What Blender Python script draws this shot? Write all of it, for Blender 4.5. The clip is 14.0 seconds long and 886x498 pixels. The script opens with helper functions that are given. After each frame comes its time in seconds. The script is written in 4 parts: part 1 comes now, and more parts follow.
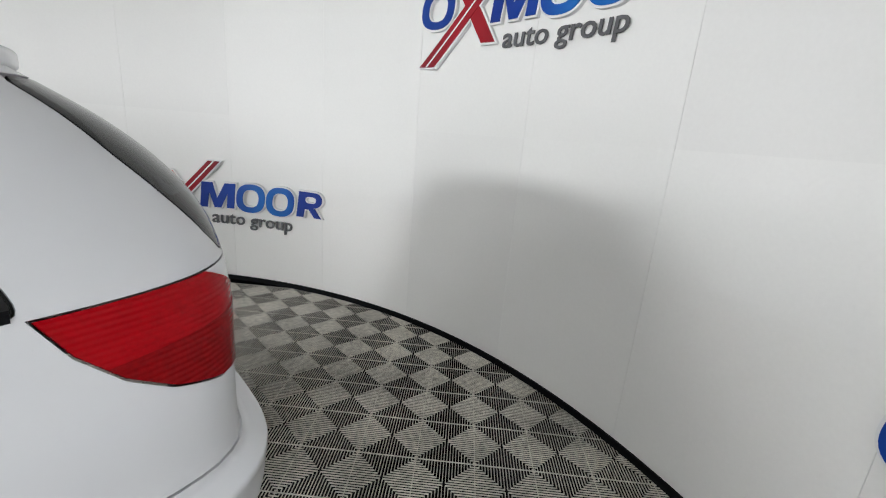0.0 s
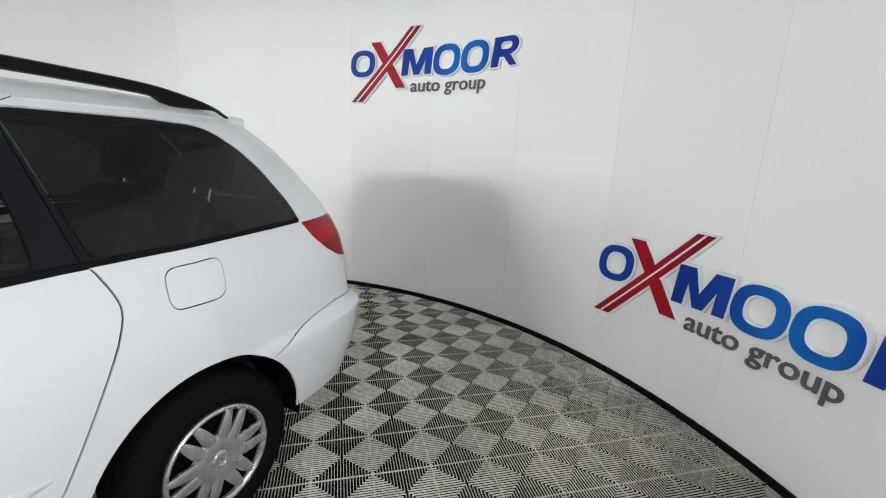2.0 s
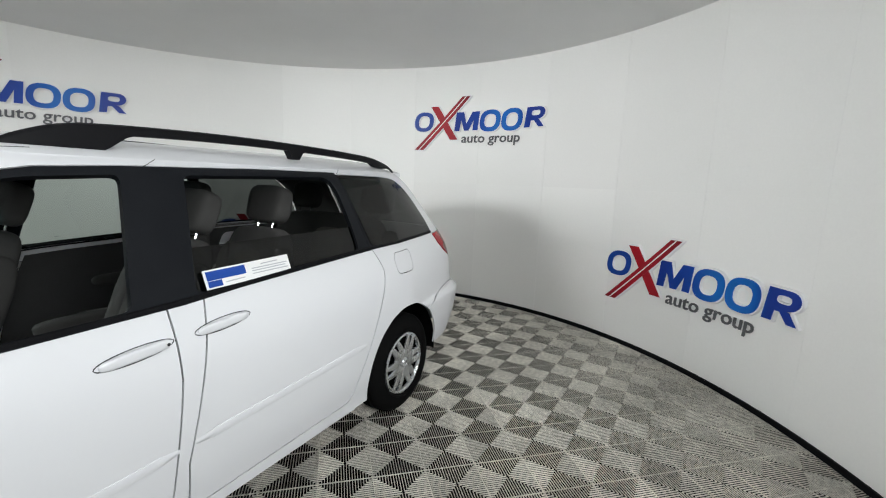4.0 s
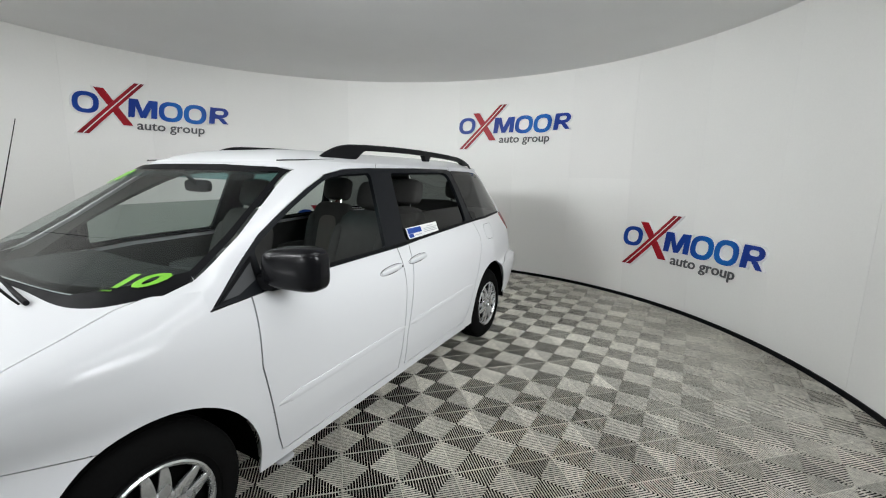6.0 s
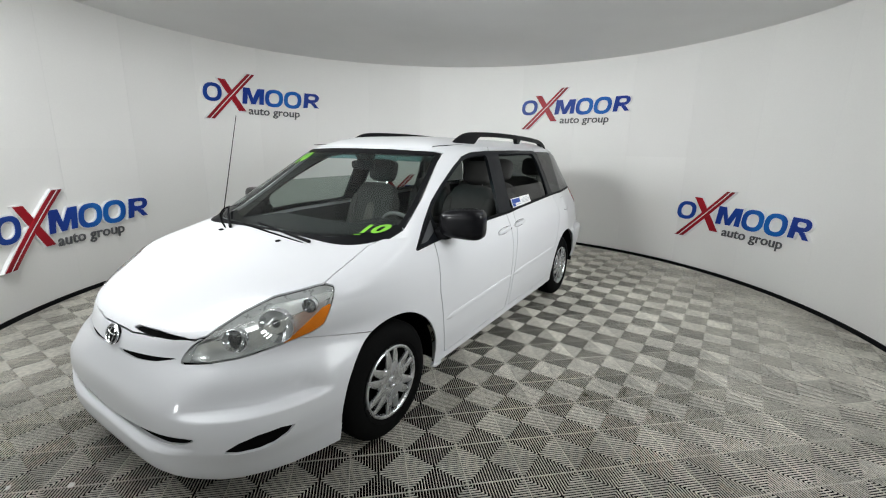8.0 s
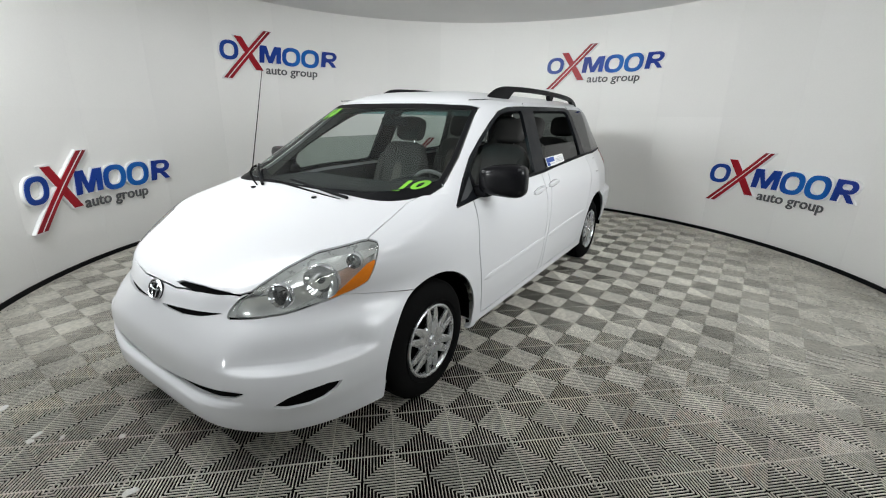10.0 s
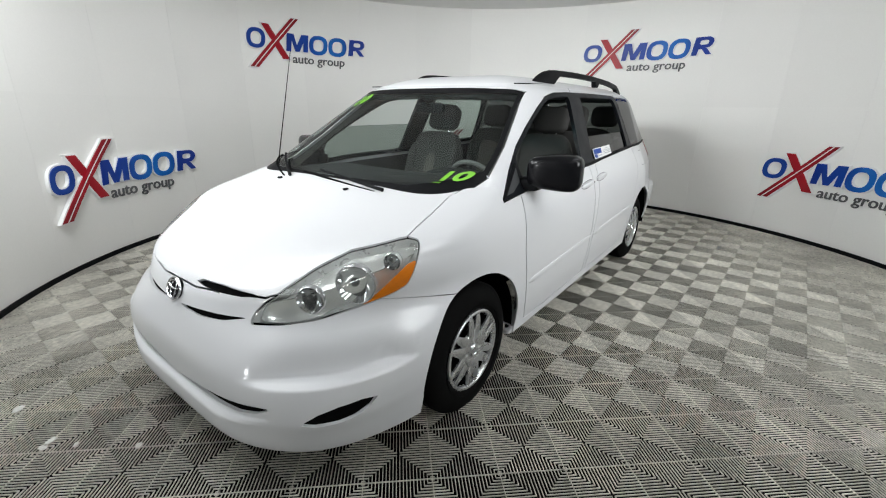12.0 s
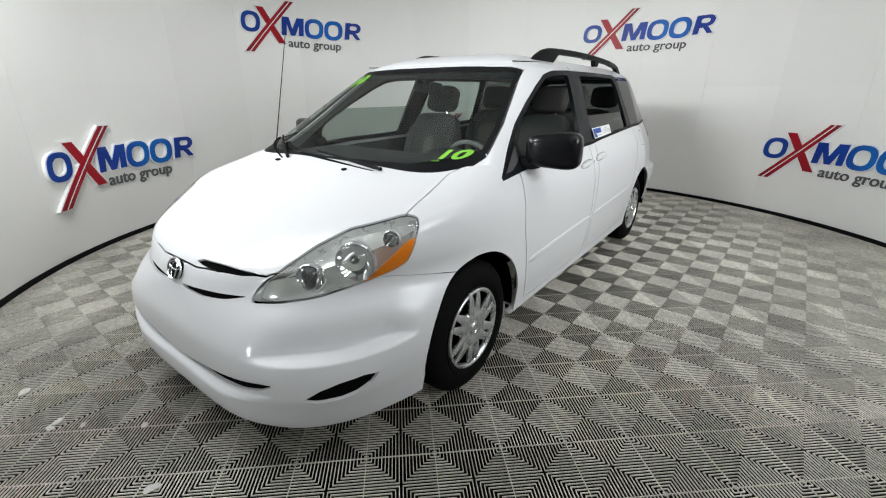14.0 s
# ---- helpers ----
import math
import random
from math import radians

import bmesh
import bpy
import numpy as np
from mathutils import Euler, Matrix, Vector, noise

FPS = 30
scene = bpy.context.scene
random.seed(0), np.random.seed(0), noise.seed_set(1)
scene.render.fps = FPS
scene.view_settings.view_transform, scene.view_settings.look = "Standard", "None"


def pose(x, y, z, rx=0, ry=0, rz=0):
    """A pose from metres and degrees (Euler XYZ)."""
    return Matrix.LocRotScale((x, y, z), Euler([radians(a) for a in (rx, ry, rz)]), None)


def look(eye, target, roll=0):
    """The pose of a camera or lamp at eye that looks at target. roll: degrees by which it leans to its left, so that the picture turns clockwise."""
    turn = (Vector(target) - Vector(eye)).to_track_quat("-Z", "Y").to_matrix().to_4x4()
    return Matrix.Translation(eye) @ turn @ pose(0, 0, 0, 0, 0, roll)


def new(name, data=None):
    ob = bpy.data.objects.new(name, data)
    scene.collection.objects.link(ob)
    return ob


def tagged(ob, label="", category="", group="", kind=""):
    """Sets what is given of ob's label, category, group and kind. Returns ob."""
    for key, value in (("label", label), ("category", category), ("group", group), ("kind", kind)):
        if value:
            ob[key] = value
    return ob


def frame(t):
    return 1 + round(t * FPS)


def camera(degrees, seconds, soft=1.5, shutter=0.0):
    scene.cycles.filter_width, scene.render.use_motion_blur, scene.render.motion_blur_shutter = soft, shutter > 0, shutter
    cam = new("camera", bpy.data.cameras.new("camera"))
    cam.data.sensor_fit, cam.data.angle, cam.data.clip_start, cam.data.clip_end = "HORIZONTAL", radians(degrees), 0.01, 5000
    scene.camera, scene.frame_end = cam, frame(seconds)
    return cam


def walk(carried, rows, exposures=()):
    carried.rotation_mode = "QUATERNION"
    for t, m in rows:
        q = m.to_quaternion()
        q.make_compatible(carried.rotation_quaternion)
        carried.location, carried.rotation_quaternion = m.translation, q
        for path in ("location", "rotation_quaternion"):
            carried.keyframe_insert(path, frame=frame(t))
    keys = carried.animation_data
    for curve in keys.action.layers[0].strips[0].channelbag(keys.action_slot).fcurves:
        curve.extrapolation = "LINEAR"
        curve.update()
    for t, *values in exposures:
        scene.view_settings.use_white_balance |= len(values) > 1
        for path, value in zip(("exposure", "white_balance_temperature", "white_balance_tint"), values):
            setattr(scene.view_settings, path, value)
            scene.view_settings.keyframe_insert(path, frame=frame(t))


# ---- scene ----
from mathutils import geometry

cam = camera(92.4, 14.0, soft=1.1)
PATH = [
    (0, (-2.134, 1.694, 1.547), (-3.495, 0.323, 1.029), 4.7),
    (0.5, (-1.815, 1.882, 1.532), (-3.229, 0.556, 1.040), 3.2),
    (1, (-1.504, 1.985, 1.498), (-2.991, 0.712, 1.086), 0.1),
    (1.5, (-1.101, 2.068, 1.514), (-2.786, 1.077, 1.092), 1.9),
    (2, (-0.675, 2.296, 1.541), (-2.383, 1.357, 1.093), 2.5),
    (2.5, (-0.28, 2.342, 1.561), (-2.034, 1.434, 1.248), 3.6),
    (3, (0.089, 2.389, 1.59), (-1.647, 1.449, 1.266), 2.5),
    (3.2, (0.234, 2.434, 1.59), (-1.49, 1.475, 1.26), 2.4),
    (5.3, (1.678, 2.435, 1.625), (-0.073, 1.52, 1.316), 1.4),
    (5.5, (1.809, 2.43, 1.621), (0.063, 1.509, 1.302), 1.3),
    (6, (2.224, 2.422, 1.578), (0.494, 1.48, 1.233), 1.0),
    (6.5, (2.514, 2.481, 1.576), (0.804, 1.524, 1.177), 0.6),
    (7, (2.798, 2.589, 1.58), (1.129, 1.561, 1.183), -0.6),
    (7.5, (3.021, 2.523, 1.614), (1.374, 1.455, 1.231), 0.6),
    (8, (3.206, 2.315, 1.615), (1.566, 1.263, 1.16), 1.0),
    (8.5, (3.271, 2.283, 1.577), (1.649, 1.229, 1.07), 0.9),
    (8.7, (3.281, 2.288, 1.56), (1.672, 1.223, 1.032), 0.4),
    (10.8, (3.206, 2.043, 1.522), (1.648, 0.955, 0.897), 0.7),
    (11, (3.195, 2.03, 1.516), (1.653, 0.916, 0.901), 0.4),
    (11.5, (3.154, 1.958, 1.503), (1.622, 0.831, 0.885), 0.7),
    (12, (3.121, 1.913, 1.48), (1.603, 0.769, 0.856), 0.9),
    (12.5, (3.119, 1.906, 1.457), (1.614, 0.751, 0.823), 0.8),
    (13, (3.125, 1.915, 1.44), (1.626, 0.762, 0.789), 0.5),
    (13.5, (3.131, 1.918, 1.44), (1.633, 0.775, 0.771), 0.4),
    (14, (3.13, 1.925, 1.439), (1.628, 0.792, 0.761), 0.2),
]
walk(cam, [(t, look(eye, target, roll)) for t, eye, target, roll in PATH], ((0, -.28, 6380, 10), (.5, -.30, 6300, 10), (1, -.26, 6320, 10), (1.5, -.24, 6330, 9), (3, -.34, 6380, 8), (5.5, -.38, 6420, 8), (8.5, -.42, 6420, 8), (14, -.38, 6450, 8)))

# ---- light ----
world = bpy.data.worlds.new("world")
scene.world = world
world.use_nodes = True
world.node_tree.nodes["Background"].inputs[0].default_value = (0.9, 0.95, 1.0, 1)
world.node_tree.nodes["Background"].inputs[1].default_value = 0.02
scene.view_settings.exposure = 0.0


def area_light(name, eye, target, width, height, power, colour=(1, 1, 1)):
    data = bpy.data.lights.new(name, "AREA")
    data.shape, data.size, data.size_y, data.energy, data.color = "RECTANGLE", width, height, power, colour
    ob = new(name, data)
    ob.matrix_world = look(eye, target)
    return ob


COOL = (0.97, 0.985, 1.0)
# unseen fill added under the ceiling: two strips beside the van, one panel forward
for y in (2.1, 3.3):
    area_light("ceiling_fill", (0.9, y, 3.04), (0.9, y, 0), 2.8, 0.22, 28, COOL)
area_light("ceiling_fill", (2.8, -1.5, 3.04), (2.8, -1.5, 0), 1.2, 1.2, 94, COOL)
# narrow unseen lights in front of the booth, aimed over the van at far walls
# the first follows the van's wall shadow; the other two are added fill
for x, y, z, goal, power in ((5.6, -0.42, 2.95, (-4.3, -0.3, 2.2), 40), (5.0, 3.4, 3.2, (-0.6, -3.9, 2.5), 28), (5.2, -2.4, 2.75, (-3.0, 2.9, 2.2), 18)):
    wall_light = area_light("unseen_wall_light", (x, y, z), goal, 1.2, 0.5, power, COOL)
    wall_light.data.spread = radians(60)
# in the hall before the booth: unseen fills added above and at its side
area_light("hall_fill", (4.9, -0.9, 4.7), (4.6, -0.9, 0), 3.0, 4.0, 172, COOL)
side_fill = area_light("hall_fill", (0.8, 4.8, 2.25), (-0.9, 1.0, 1.1), 2.2, 1.2, 62, COOL)
side_fill.data.spread = radians(110)
# an unseen low source far ahead, after the van's fainter second shadow
area_light("far_low_light", (16.3, -0.9, 1.75), (-4.0, -0.2, 1.7), 1.3, 1.0, 320, COOL)


# ---- materials ----
def material(name, colour, rough=0.5, metal=0.0, vary=0.06, scale=8.0, fine=120.0, bump=0.0, coat=0.0, per_object=0.0, spec=0.5, even=False):
    m = bpy.data.materials.new(name)
    m.use_nodes = True
    nodes, links = m.node_tree.nodes, m.node_tree.links
    p = nodes["Principled BSDF"]
    p.inputs["Metallic"].default_value = metal
    p.inputs["Coat Weight"].default_value = coat
    p.inputs["Specular IOR Level"].default_value = spec
    p.inputs["Coat Roughness"].default_value = 0.04
    where = nodes.new("ShaderNodeTexCoord")
    big, small = nodes.new("ShaderNodeTexNoise"), nodes.new("ShaderNodeTexNoise")
    for n, s in ((big, scale), (small, fine)):
        n.inputs["Scale"].default_value, n.inputs["Detail"].default_value = s, 5
        links.new(where.outputs["Object"], n.inputs["Vector"])
    add = nodes.new("ShaderNodeMath")
    add.operation = "ADD"
    links.new(big.outputs["Fac"], add.inputs[0])
    links.new(small.outputs["Fac"], add.inputs[1])
    span = nodes.new("ShaderNodeMapRange")
    span.inputs["From Min"].default_value, span.inputs["From Max"].default_value = 0.6, 1.4
    span.inputs["To Min"].default_value, span.inputs["To Max"].default_value = 1 - vary, 1 + vary
    links.new(add.outputs[0], span.inputs["Value"])
    last = span.outputs["Result"]
    if per_object:
        info = nodes.new("ShaderNodeObjectInfo")
        one = nodes.new("ShaderNodeMapRange")
        one.inputs["To Min"].default_value, one.inputs["To Max"].default_value = 1 - per_object, 1 + per_object
        links.new(info.outputs["Random"], one.inputs["Value"])
        both = nodes.new("ShaderNodeMath")
        both.operation = "MULTIPLY"
        links.new(last, both.inputs[0])
        links.new(one.outputs["Result"], both.inputs[1])
        last = both.outputs[0]
    tint = nodes.new("ShaderNodeVectorMath")
    tint.operation = "SCALE"
    tint.inputs[0].default_value = colour
    links.new(last, tint.inputs["Scale"])
    links.new(tint.outputs["Vector"], p.inputs["Base Color"])
    gloss = nodes.new("ShaderNodeMapRange")
    gloss.inputs["From Min"].default_value, gloss.inputs["From Max"].default_value = 0.3, 0.7
    gloss.inputs["To Min"].default_value, gloss.inputs["To Max"].default_value = rough * 0.85, min(rough * 1.15, 1)
    links.new(big.outputs["Fac"], gloss.inputs["Value"])
    p.inputs["Roughness"].default_value = rough
    if not even:
        links.new(gloss.outputs["Result"], p.inputs["Roughness"])
    if bump:
        b = nodes.new("ShaderNodeBump")
        b.inputs["Strength"].default_value, b.inputs["Distance"].default_value = bump, 0.002
        links.new(small.outputs["Fac"], b.inputs["Height"])
        links.new(b.outputs["Normal"], p.inputs["Normal"])
    return m


def glass(name, tint, through=0.9, rough=0.0):
    """Thin glass: part clear, tinted, part mirror."""
    m = bpy.data.materials.new(name)
    m.use_nodes = True
    nodes, links = m.node_tree.nodes, m.node_tree.links
    nodes.remove(nodes["Principled BSDF"])
    clear, shine, mix, edge = (nodes.new("ShaderNodeBsdfTransparent"), nodes.new("ShaderNodeBsdfGlossy"),
                               nodes.new("ShaderNodeMixShader"), nodes.new("ShaderNodeLayerWeight"))
    clear.inputs["Color"].default_value = (*tint, 1)
    shine.inputs["Roughness"].default_value = rough
    edge.inputs["Blend"].default_value = 0.5
    power, scale_ = nodes.new("ShaderNodeMath"), nodes.new("ShaderNodeMath")
    power.operation, power.inputs[1].default_value = "POWER", 5.0
    scale_.operation, scale_.inputs[1].default_value, scale_.inputs[2].default_value = "MULTIPLY_ADD", 0.9, 0.045
    links.new(edge.outputs["Facing"], power.inputs[0])
    links.new(power.outputs[0], scale_.inputs[0])
    links.new(scale_.outputs[0], mix.inputs[0])
    links.new(clear.outputs[0], mix.inputs[1])
    links.new(shine.outputs[0], mix.inputs[2])
    links.new(mix.outputs[0], nodes["Material Output"].inputs["Surface"])
    return m


def printed(name, stops):
    """A print whose colour runs along the sign from stop to stop."""
    m = material(name, stops[0][1], 0.38, spec=.3, vary=.05, scale=3)
    nodes, links = m.node_tree.nodes, m.node_tree.links
    tone, ramp_ = nodes.new("ShaderNodeAttribute"), nodes.new("ShaderNodeValToRGB")
    tone.attribute_name = "tone"
    marks = ramp_.color_ramp.elements
    while len(marks) < len(stops):
        marks.new(.5)
    for mark, (place, colour) in zip(marks, stops):
        mark.position, mark.color = place, (*colour, 1)
    links.new(tone.outputs["Fac"], ramp_.inputs["Fac"])
    scaled = [n for n in nodes if n.type == "VECT_MATH"][0]
    links.new(ramp_.outputs["Color"], scaled.inputs[0])
    return m


PAINT = material("white_paint", (.68, .686, .70), 0.30, vary=.004, scale=1.5, coat=0.5, even=True, spec=.3)
PAINT.node_tree.nodes["Principled BSDF"].inputs["Coat Roughness"].default_value = .10
BLACK = material("black_plastic", (.007, .007, .008), 0.5, vary=.15, bump=.05, spec=.08)
GLOSSBLACK = material("gloss_black", (.004, .004, .005), 0.24, vary=.1, coat=.12, spec=.2)
FRAME = material("window_frame", (.008, .009, .011), 0.38, vary=.1, spec=.12)
PADGREY = material("corner_trim_grey", (.060, .062, .065), 0.6, vary=.08, spec=.3)
RUBBER = material("tyre_rubber", (.0055, .0055, .0055), 0.8, vary=.2, bump=.3, spec=.04)
DARK = material("dark_underside", (.004, .004, .004), 0.95, spec=.02)
SILVER = material("silver_hubcap", (.66, .67, .68), 0.26, metal=.85, vary=.06)
CHROME = material("chrome", (.85, .86, .88), 0.07, metal=1, vary=.02)
REFLECTOR = material("lamp_reflector", (.94, .95, .94), 0.15, metal=.65, vary=.05, scale=25)
HOUSING = material("lamp_housing", (.68, .69, .69), 0.3, metal=.4, vary=.08, scale=25)
AMBER = material("amber_lens", (.60, .165, .006), 0.2, vary=.1, coat=.4, spec=.3)
RED = material("red_lens", (.36, .001, .005), 0.12, vary=.15, scale=30, spec=.12)
REDDARK = material("dark_red_lens", (.23, .001, .003), 0.12, vary=.2, scale=30, spec=.12)
for lens_ in (RED, REDDARK):
    nodes, links = lens_.node_tree.nodes, lens_.node_tree.links
    spot, ribs, relief = nodes.new("ShaderNodeTexCoord"), nodes.new("ShaderNodeTexWave"), nodes.new("ShaderNodeBump")
    ribs.bands_direction, ribs.inputs["Scale"].default_value = "Z", 28
    relief.inputs["Strength"].default_value, relief.inputs["Distance"].default_value = .5, .002
    links.new(spot.outputs["Object"], ribs.inputs["Vector"])
    links.new(ribs.outputs["Fac"], relief.inputs["Height"])
    links.new(relief.outputs["Normal"], nodes["Principled BSDF"].inputs["Normal"])
WINDSCREEN = glass("windscreen_glass", (.76, .82, .80))
SIDEGLASS = glass("side_glass", (.50, .56, .53))
TINTED = glass("tinted_glass", (.095, .105, .10))
SHADE = glass("shade_band_glass", (.25, .52, .54))
LENS = glass("clear_lens", (.97, .98, .97))
nodes, links = LENS.node_tree.nodes, LENS.node_tree.links
haze, veil = nodes.new("ShaderNodeBsdfDiffuse"), nodes.new("ShaderNodeMixShader")
haze.inputs["Color"].default_value, veil.inputs["Fac"].default_value = (.66, .68, .64, 1), .07
links.new(nodes["Material Output"].inputs["Surface"].links[0].from_socket, veil.inputs[1])
links.new(haze.outputs[0], veil.inputs[2])
links.new(veil.outputs[0], nodes["Material Output"].inputs["Surface"])
FABRIC = material("grey_fabric", (.040, .039, .037), 0.95, vary=.12, scale=14, fine=400, bump=.4)
PALEFABRIC = material("taupe_fabric", (.105, .099, .088), 0.95, vary=.12, scale=14, fine=400, bump=.4)
TRIM = material("grey_trim", (.048, .048, .047), 0.7, vary=.1, bump=.1)
DARKTRIM = material("dark_trim", (.020, .021, .022), 0.7, vary=.1, bump=.1)
WHEELGREY = material("wheel_grey", (.13, .13, .125), 0.5, vary=.05)
LINER = material("pale_headliner", (.15, .147, .14), 0.95, vary=.05, bump=.2)
WALLMAT = material("white_wall_panel", (.87, .862, .835), 0.55, vary=.02, scale=1.2, fine=60, bump=.03, per_object=.022)
CEILMAT = material("ceiling_fabric", (.84, .84, .832), 0.9, vary=.03, scale=2)
# pale crowns, near-black sides and slab: the gaps' shade is put into colour
TILE = material("pale_tile_crown", (.54, .520, .458), 0.5, vary=.50, scale=2.2, fine=32, bump=.2, per_object=.14)
TILESHADE = material("tile_gap_shade", (.014, .014, .013), 0.8, vary=.15, spec=.1)
DUST = material("pale_dust", (.46, .45, .42), 0.9, vary=.15, scale=60)
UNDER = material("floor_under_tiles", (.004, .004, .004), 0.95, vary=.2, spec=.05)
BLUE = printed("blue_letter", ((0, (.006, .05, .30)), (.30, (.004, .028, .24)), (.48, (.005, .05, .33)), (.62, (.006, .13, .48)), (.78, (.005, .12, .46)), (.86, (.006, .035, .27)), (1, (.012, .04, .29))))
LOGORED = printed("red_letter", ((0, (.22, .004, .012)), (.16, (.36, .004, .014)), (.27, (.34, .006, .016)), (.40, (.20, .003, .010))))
BLUEPRINT = material("blue_print", (.010, .055, .30), 0.45, vary=.1, scale=30, spec=.3)
GREYTEXT = material("grey_letter", (.10, .10, .105), 0.5)
WHITEFOAM = material("white_foam", (.82, .82, .82), 0.6, vary=.02)
GREEN = material("green_marker", (.19, .50, .04), 0.5, vary=.1)
PAPER = material("paper", (.78, .78, .77), 0.6, vary=.03)
INK = material("grey_ink", (.42, .43, .45), 0.6)


# ---- tools ----
def mesh_object(name, verts, faces, mat, parent=None, label="", smooth=False):
    me = bpy.data.meshes.new(name)
    me.from_pydata(verts, [], faces)
    me.update()
    if smooth:
        me.polygons.foreach_set("use_smooth", [True] * len(me.polygons))
    me.materials.append(mat)
    ob = new(name, me)
    if parent:
        ob.parent = parent
    return tagged(ob, label)


def part(name, bm, mat, parent, label="", smooth=True):
    me = bpy.data.meshes.new(name)
    bm.normal_update()
    bm.to_mesh(me)
    bm.free()
    if smooth:
        me.polygons.foreach_set("use_smooth", [True] * len(me.polygons))
        me.set_sharp_from_angle(angle=radians(38))
    me.materials.append(mat)
    ob = new(name, me)
    if parent:
        ob.parent = parent
    return tagged(ob, label)


def thing(name, m, label, category, group="", kind=""):
    ob = new(name)
    ob.matrix_world = m
    ob.empty_display_size = 0.1
    return tagged(ob, label, category, group, kind)


def soft_box(size, round_=0.35, n=10, at=(0, 0, 0), turn=None, bm=None, power=None):
    """A cushion-like box: a ball pushed out to a box with rounded edges."""
    own = bmesh.new()
    bmesh.ops.create_cube(own, size=2.0)
    bmesh.ops.subdivide_edges(own, edges=own.edges[:], cuts=n, use_grid_fill=True)
    p = power or 2 / max(round_, .05)
    half = Vector(size) / 2
    m = turn.to_4x4() if turn else Matrix()
    for v in own.verts:
        c = v.co.normalized()
        k = (abs(c.x) ** p + abs(c.y) ** p + abs(c.z) ** p) ** (-1 / p)
        c = c * k
        v.co = Vector(at) + (m @ Vector((c.x * half.x, c.y * half.y, c.z * half.z)))
    if bm is None:
        return own
    keep = bpy.data.meshes.new("joined")
    own.to_mesh(keep)
    own.free()
    bm.from_mesh(keep)
    bpy.data.meshes.remove(keep)
    return bm


def box(size, at=(0, 0, 0), bevel=0.004, turn=None, bm=None):
    bm = bm or bmesh.new()
    made = bmesh.ops.create_cube(bm, size=1.0)["verts"]
    m = turn.to_4x4() if turn else Matrix()
    for v in made:
        v.co = Vector((v.co.x * size[0], v.co.y * size[1], v.co.z * size[2]))
    if bevel:
        out = bmesh.ops.bevel(bm, geom=list({e for v in made for e in v.link_edges}), offset=bevel, segments=2, affect="EDGES", profile=0.5)
        made = list(set(out["verts"]) | {v for v in made if v.is_valid})
    for v in made:
        v.co = Vector(at) + m @ v.co
    return bm


def lathe(profile, segments=48, bm=None):
    """Turns (radius, along) round the y axis."""
    bm = bm or bmesh.new()
    rings = []
    for r, y in profile:
        rings.append([bm.verts.new((r * math.cos(2 * math.pi * k / segments), y, r * math.sin(2 * math.pi * k / segments))) for k in range(segments)])
    for a, b in zip(rings, rings[1:]):
        for k in range(segments):
            j = (k + 1) % segments
            bm.faces.new((a[k], a[j], b[j], b[k]))
    return bm


def tube(points, radius, sides=8, bm=None, flat=1.0, closed=False):
    """A tube along points; radius may be a list; flat squeezes it upward."""
    bm = bm or bmesh.new()
    pts = [Vector(p) for p in points]
    rings = []
    for i, p in enumerate(pts):
        a = pts[(i + 1) % len(pts)] if closed else pts[min(i + 1, len(pts) - 1)]
        b = pts[i - 1] if closed else pts[max(i - 1, 0)]
        ahead = (a - b).normalized()
        side = ahead.cross(Vector((0, 0, 1)))
        side = side.normalized() if side.length > 1e-3 else Vector((1, 0, 0))
        up = side.cross(ahead)
        r = radius[i] if isinstance(radius, (list, tuple)) else radius
        rings.append([bm.verts.new(p + side * (r * math.cos(2 * math.pi * k / sides)) + up * (r * flat * math.sin(2 * math.pi * k / sides))) for k in range(sides)])
    pairs = list(zip(rings, rings[1:])) + ([(rings[-1], rings[0])] if closed else [])
    for a, b in pairs:
        for k in range(sides):
            j = (k + 1) % sides
            bm.faces.new((a[k], a[j], b[j], b[k]))
    if not closed:
        bm.faces.new(rings[0][::-1])
        bm.faces.new(rings[-1])
    bmesh.ops.recalc_face_normals(bm, faces=bm.faces)
    return bm


# ---- the booth: a round white room ----
CX, CY, RADIUS, TOP, SEAM = -0.417, -0.054, 3.957, 3.08, 1.565
STEP, PHASE = 13.585, 178.2


def on_wall(angle, z, inward=0.0):
    a = radians(angle)
    return Vector((CX + (RADIUS - inward) * math.cos(a), CY + (RADIUS - inward) * math.sin(a), z))


def curved_slab(a0, a1, z0, z1, depth, thick, steps):
    """A piece of the round wall, its face `depth` inside the wall line."""
    bm = bmesh.new()
    rows = []
    for i in range(steps + 1):
        a = a0 + (a1 - a0) * i / steps
        rows.append([bm.verts.new(on_wall(a, z, d)) for z, d in ((z0, depth), (z1, depth), (z1, depth - thick), (z0, depth - thick))])
    for p, q in zip(rows, rows[1:]):
        for k in range(4):
            j = (k + 1) % 4
            bm.faces.new((p[k], p[j], q[j], q[k]))
    bm.faces.new(rows[0][::-1])
    bm.faces.new(rows[-1])
    bmesh.ops.recalc_face_normals(bm, faces=bm.faces)
    return bm


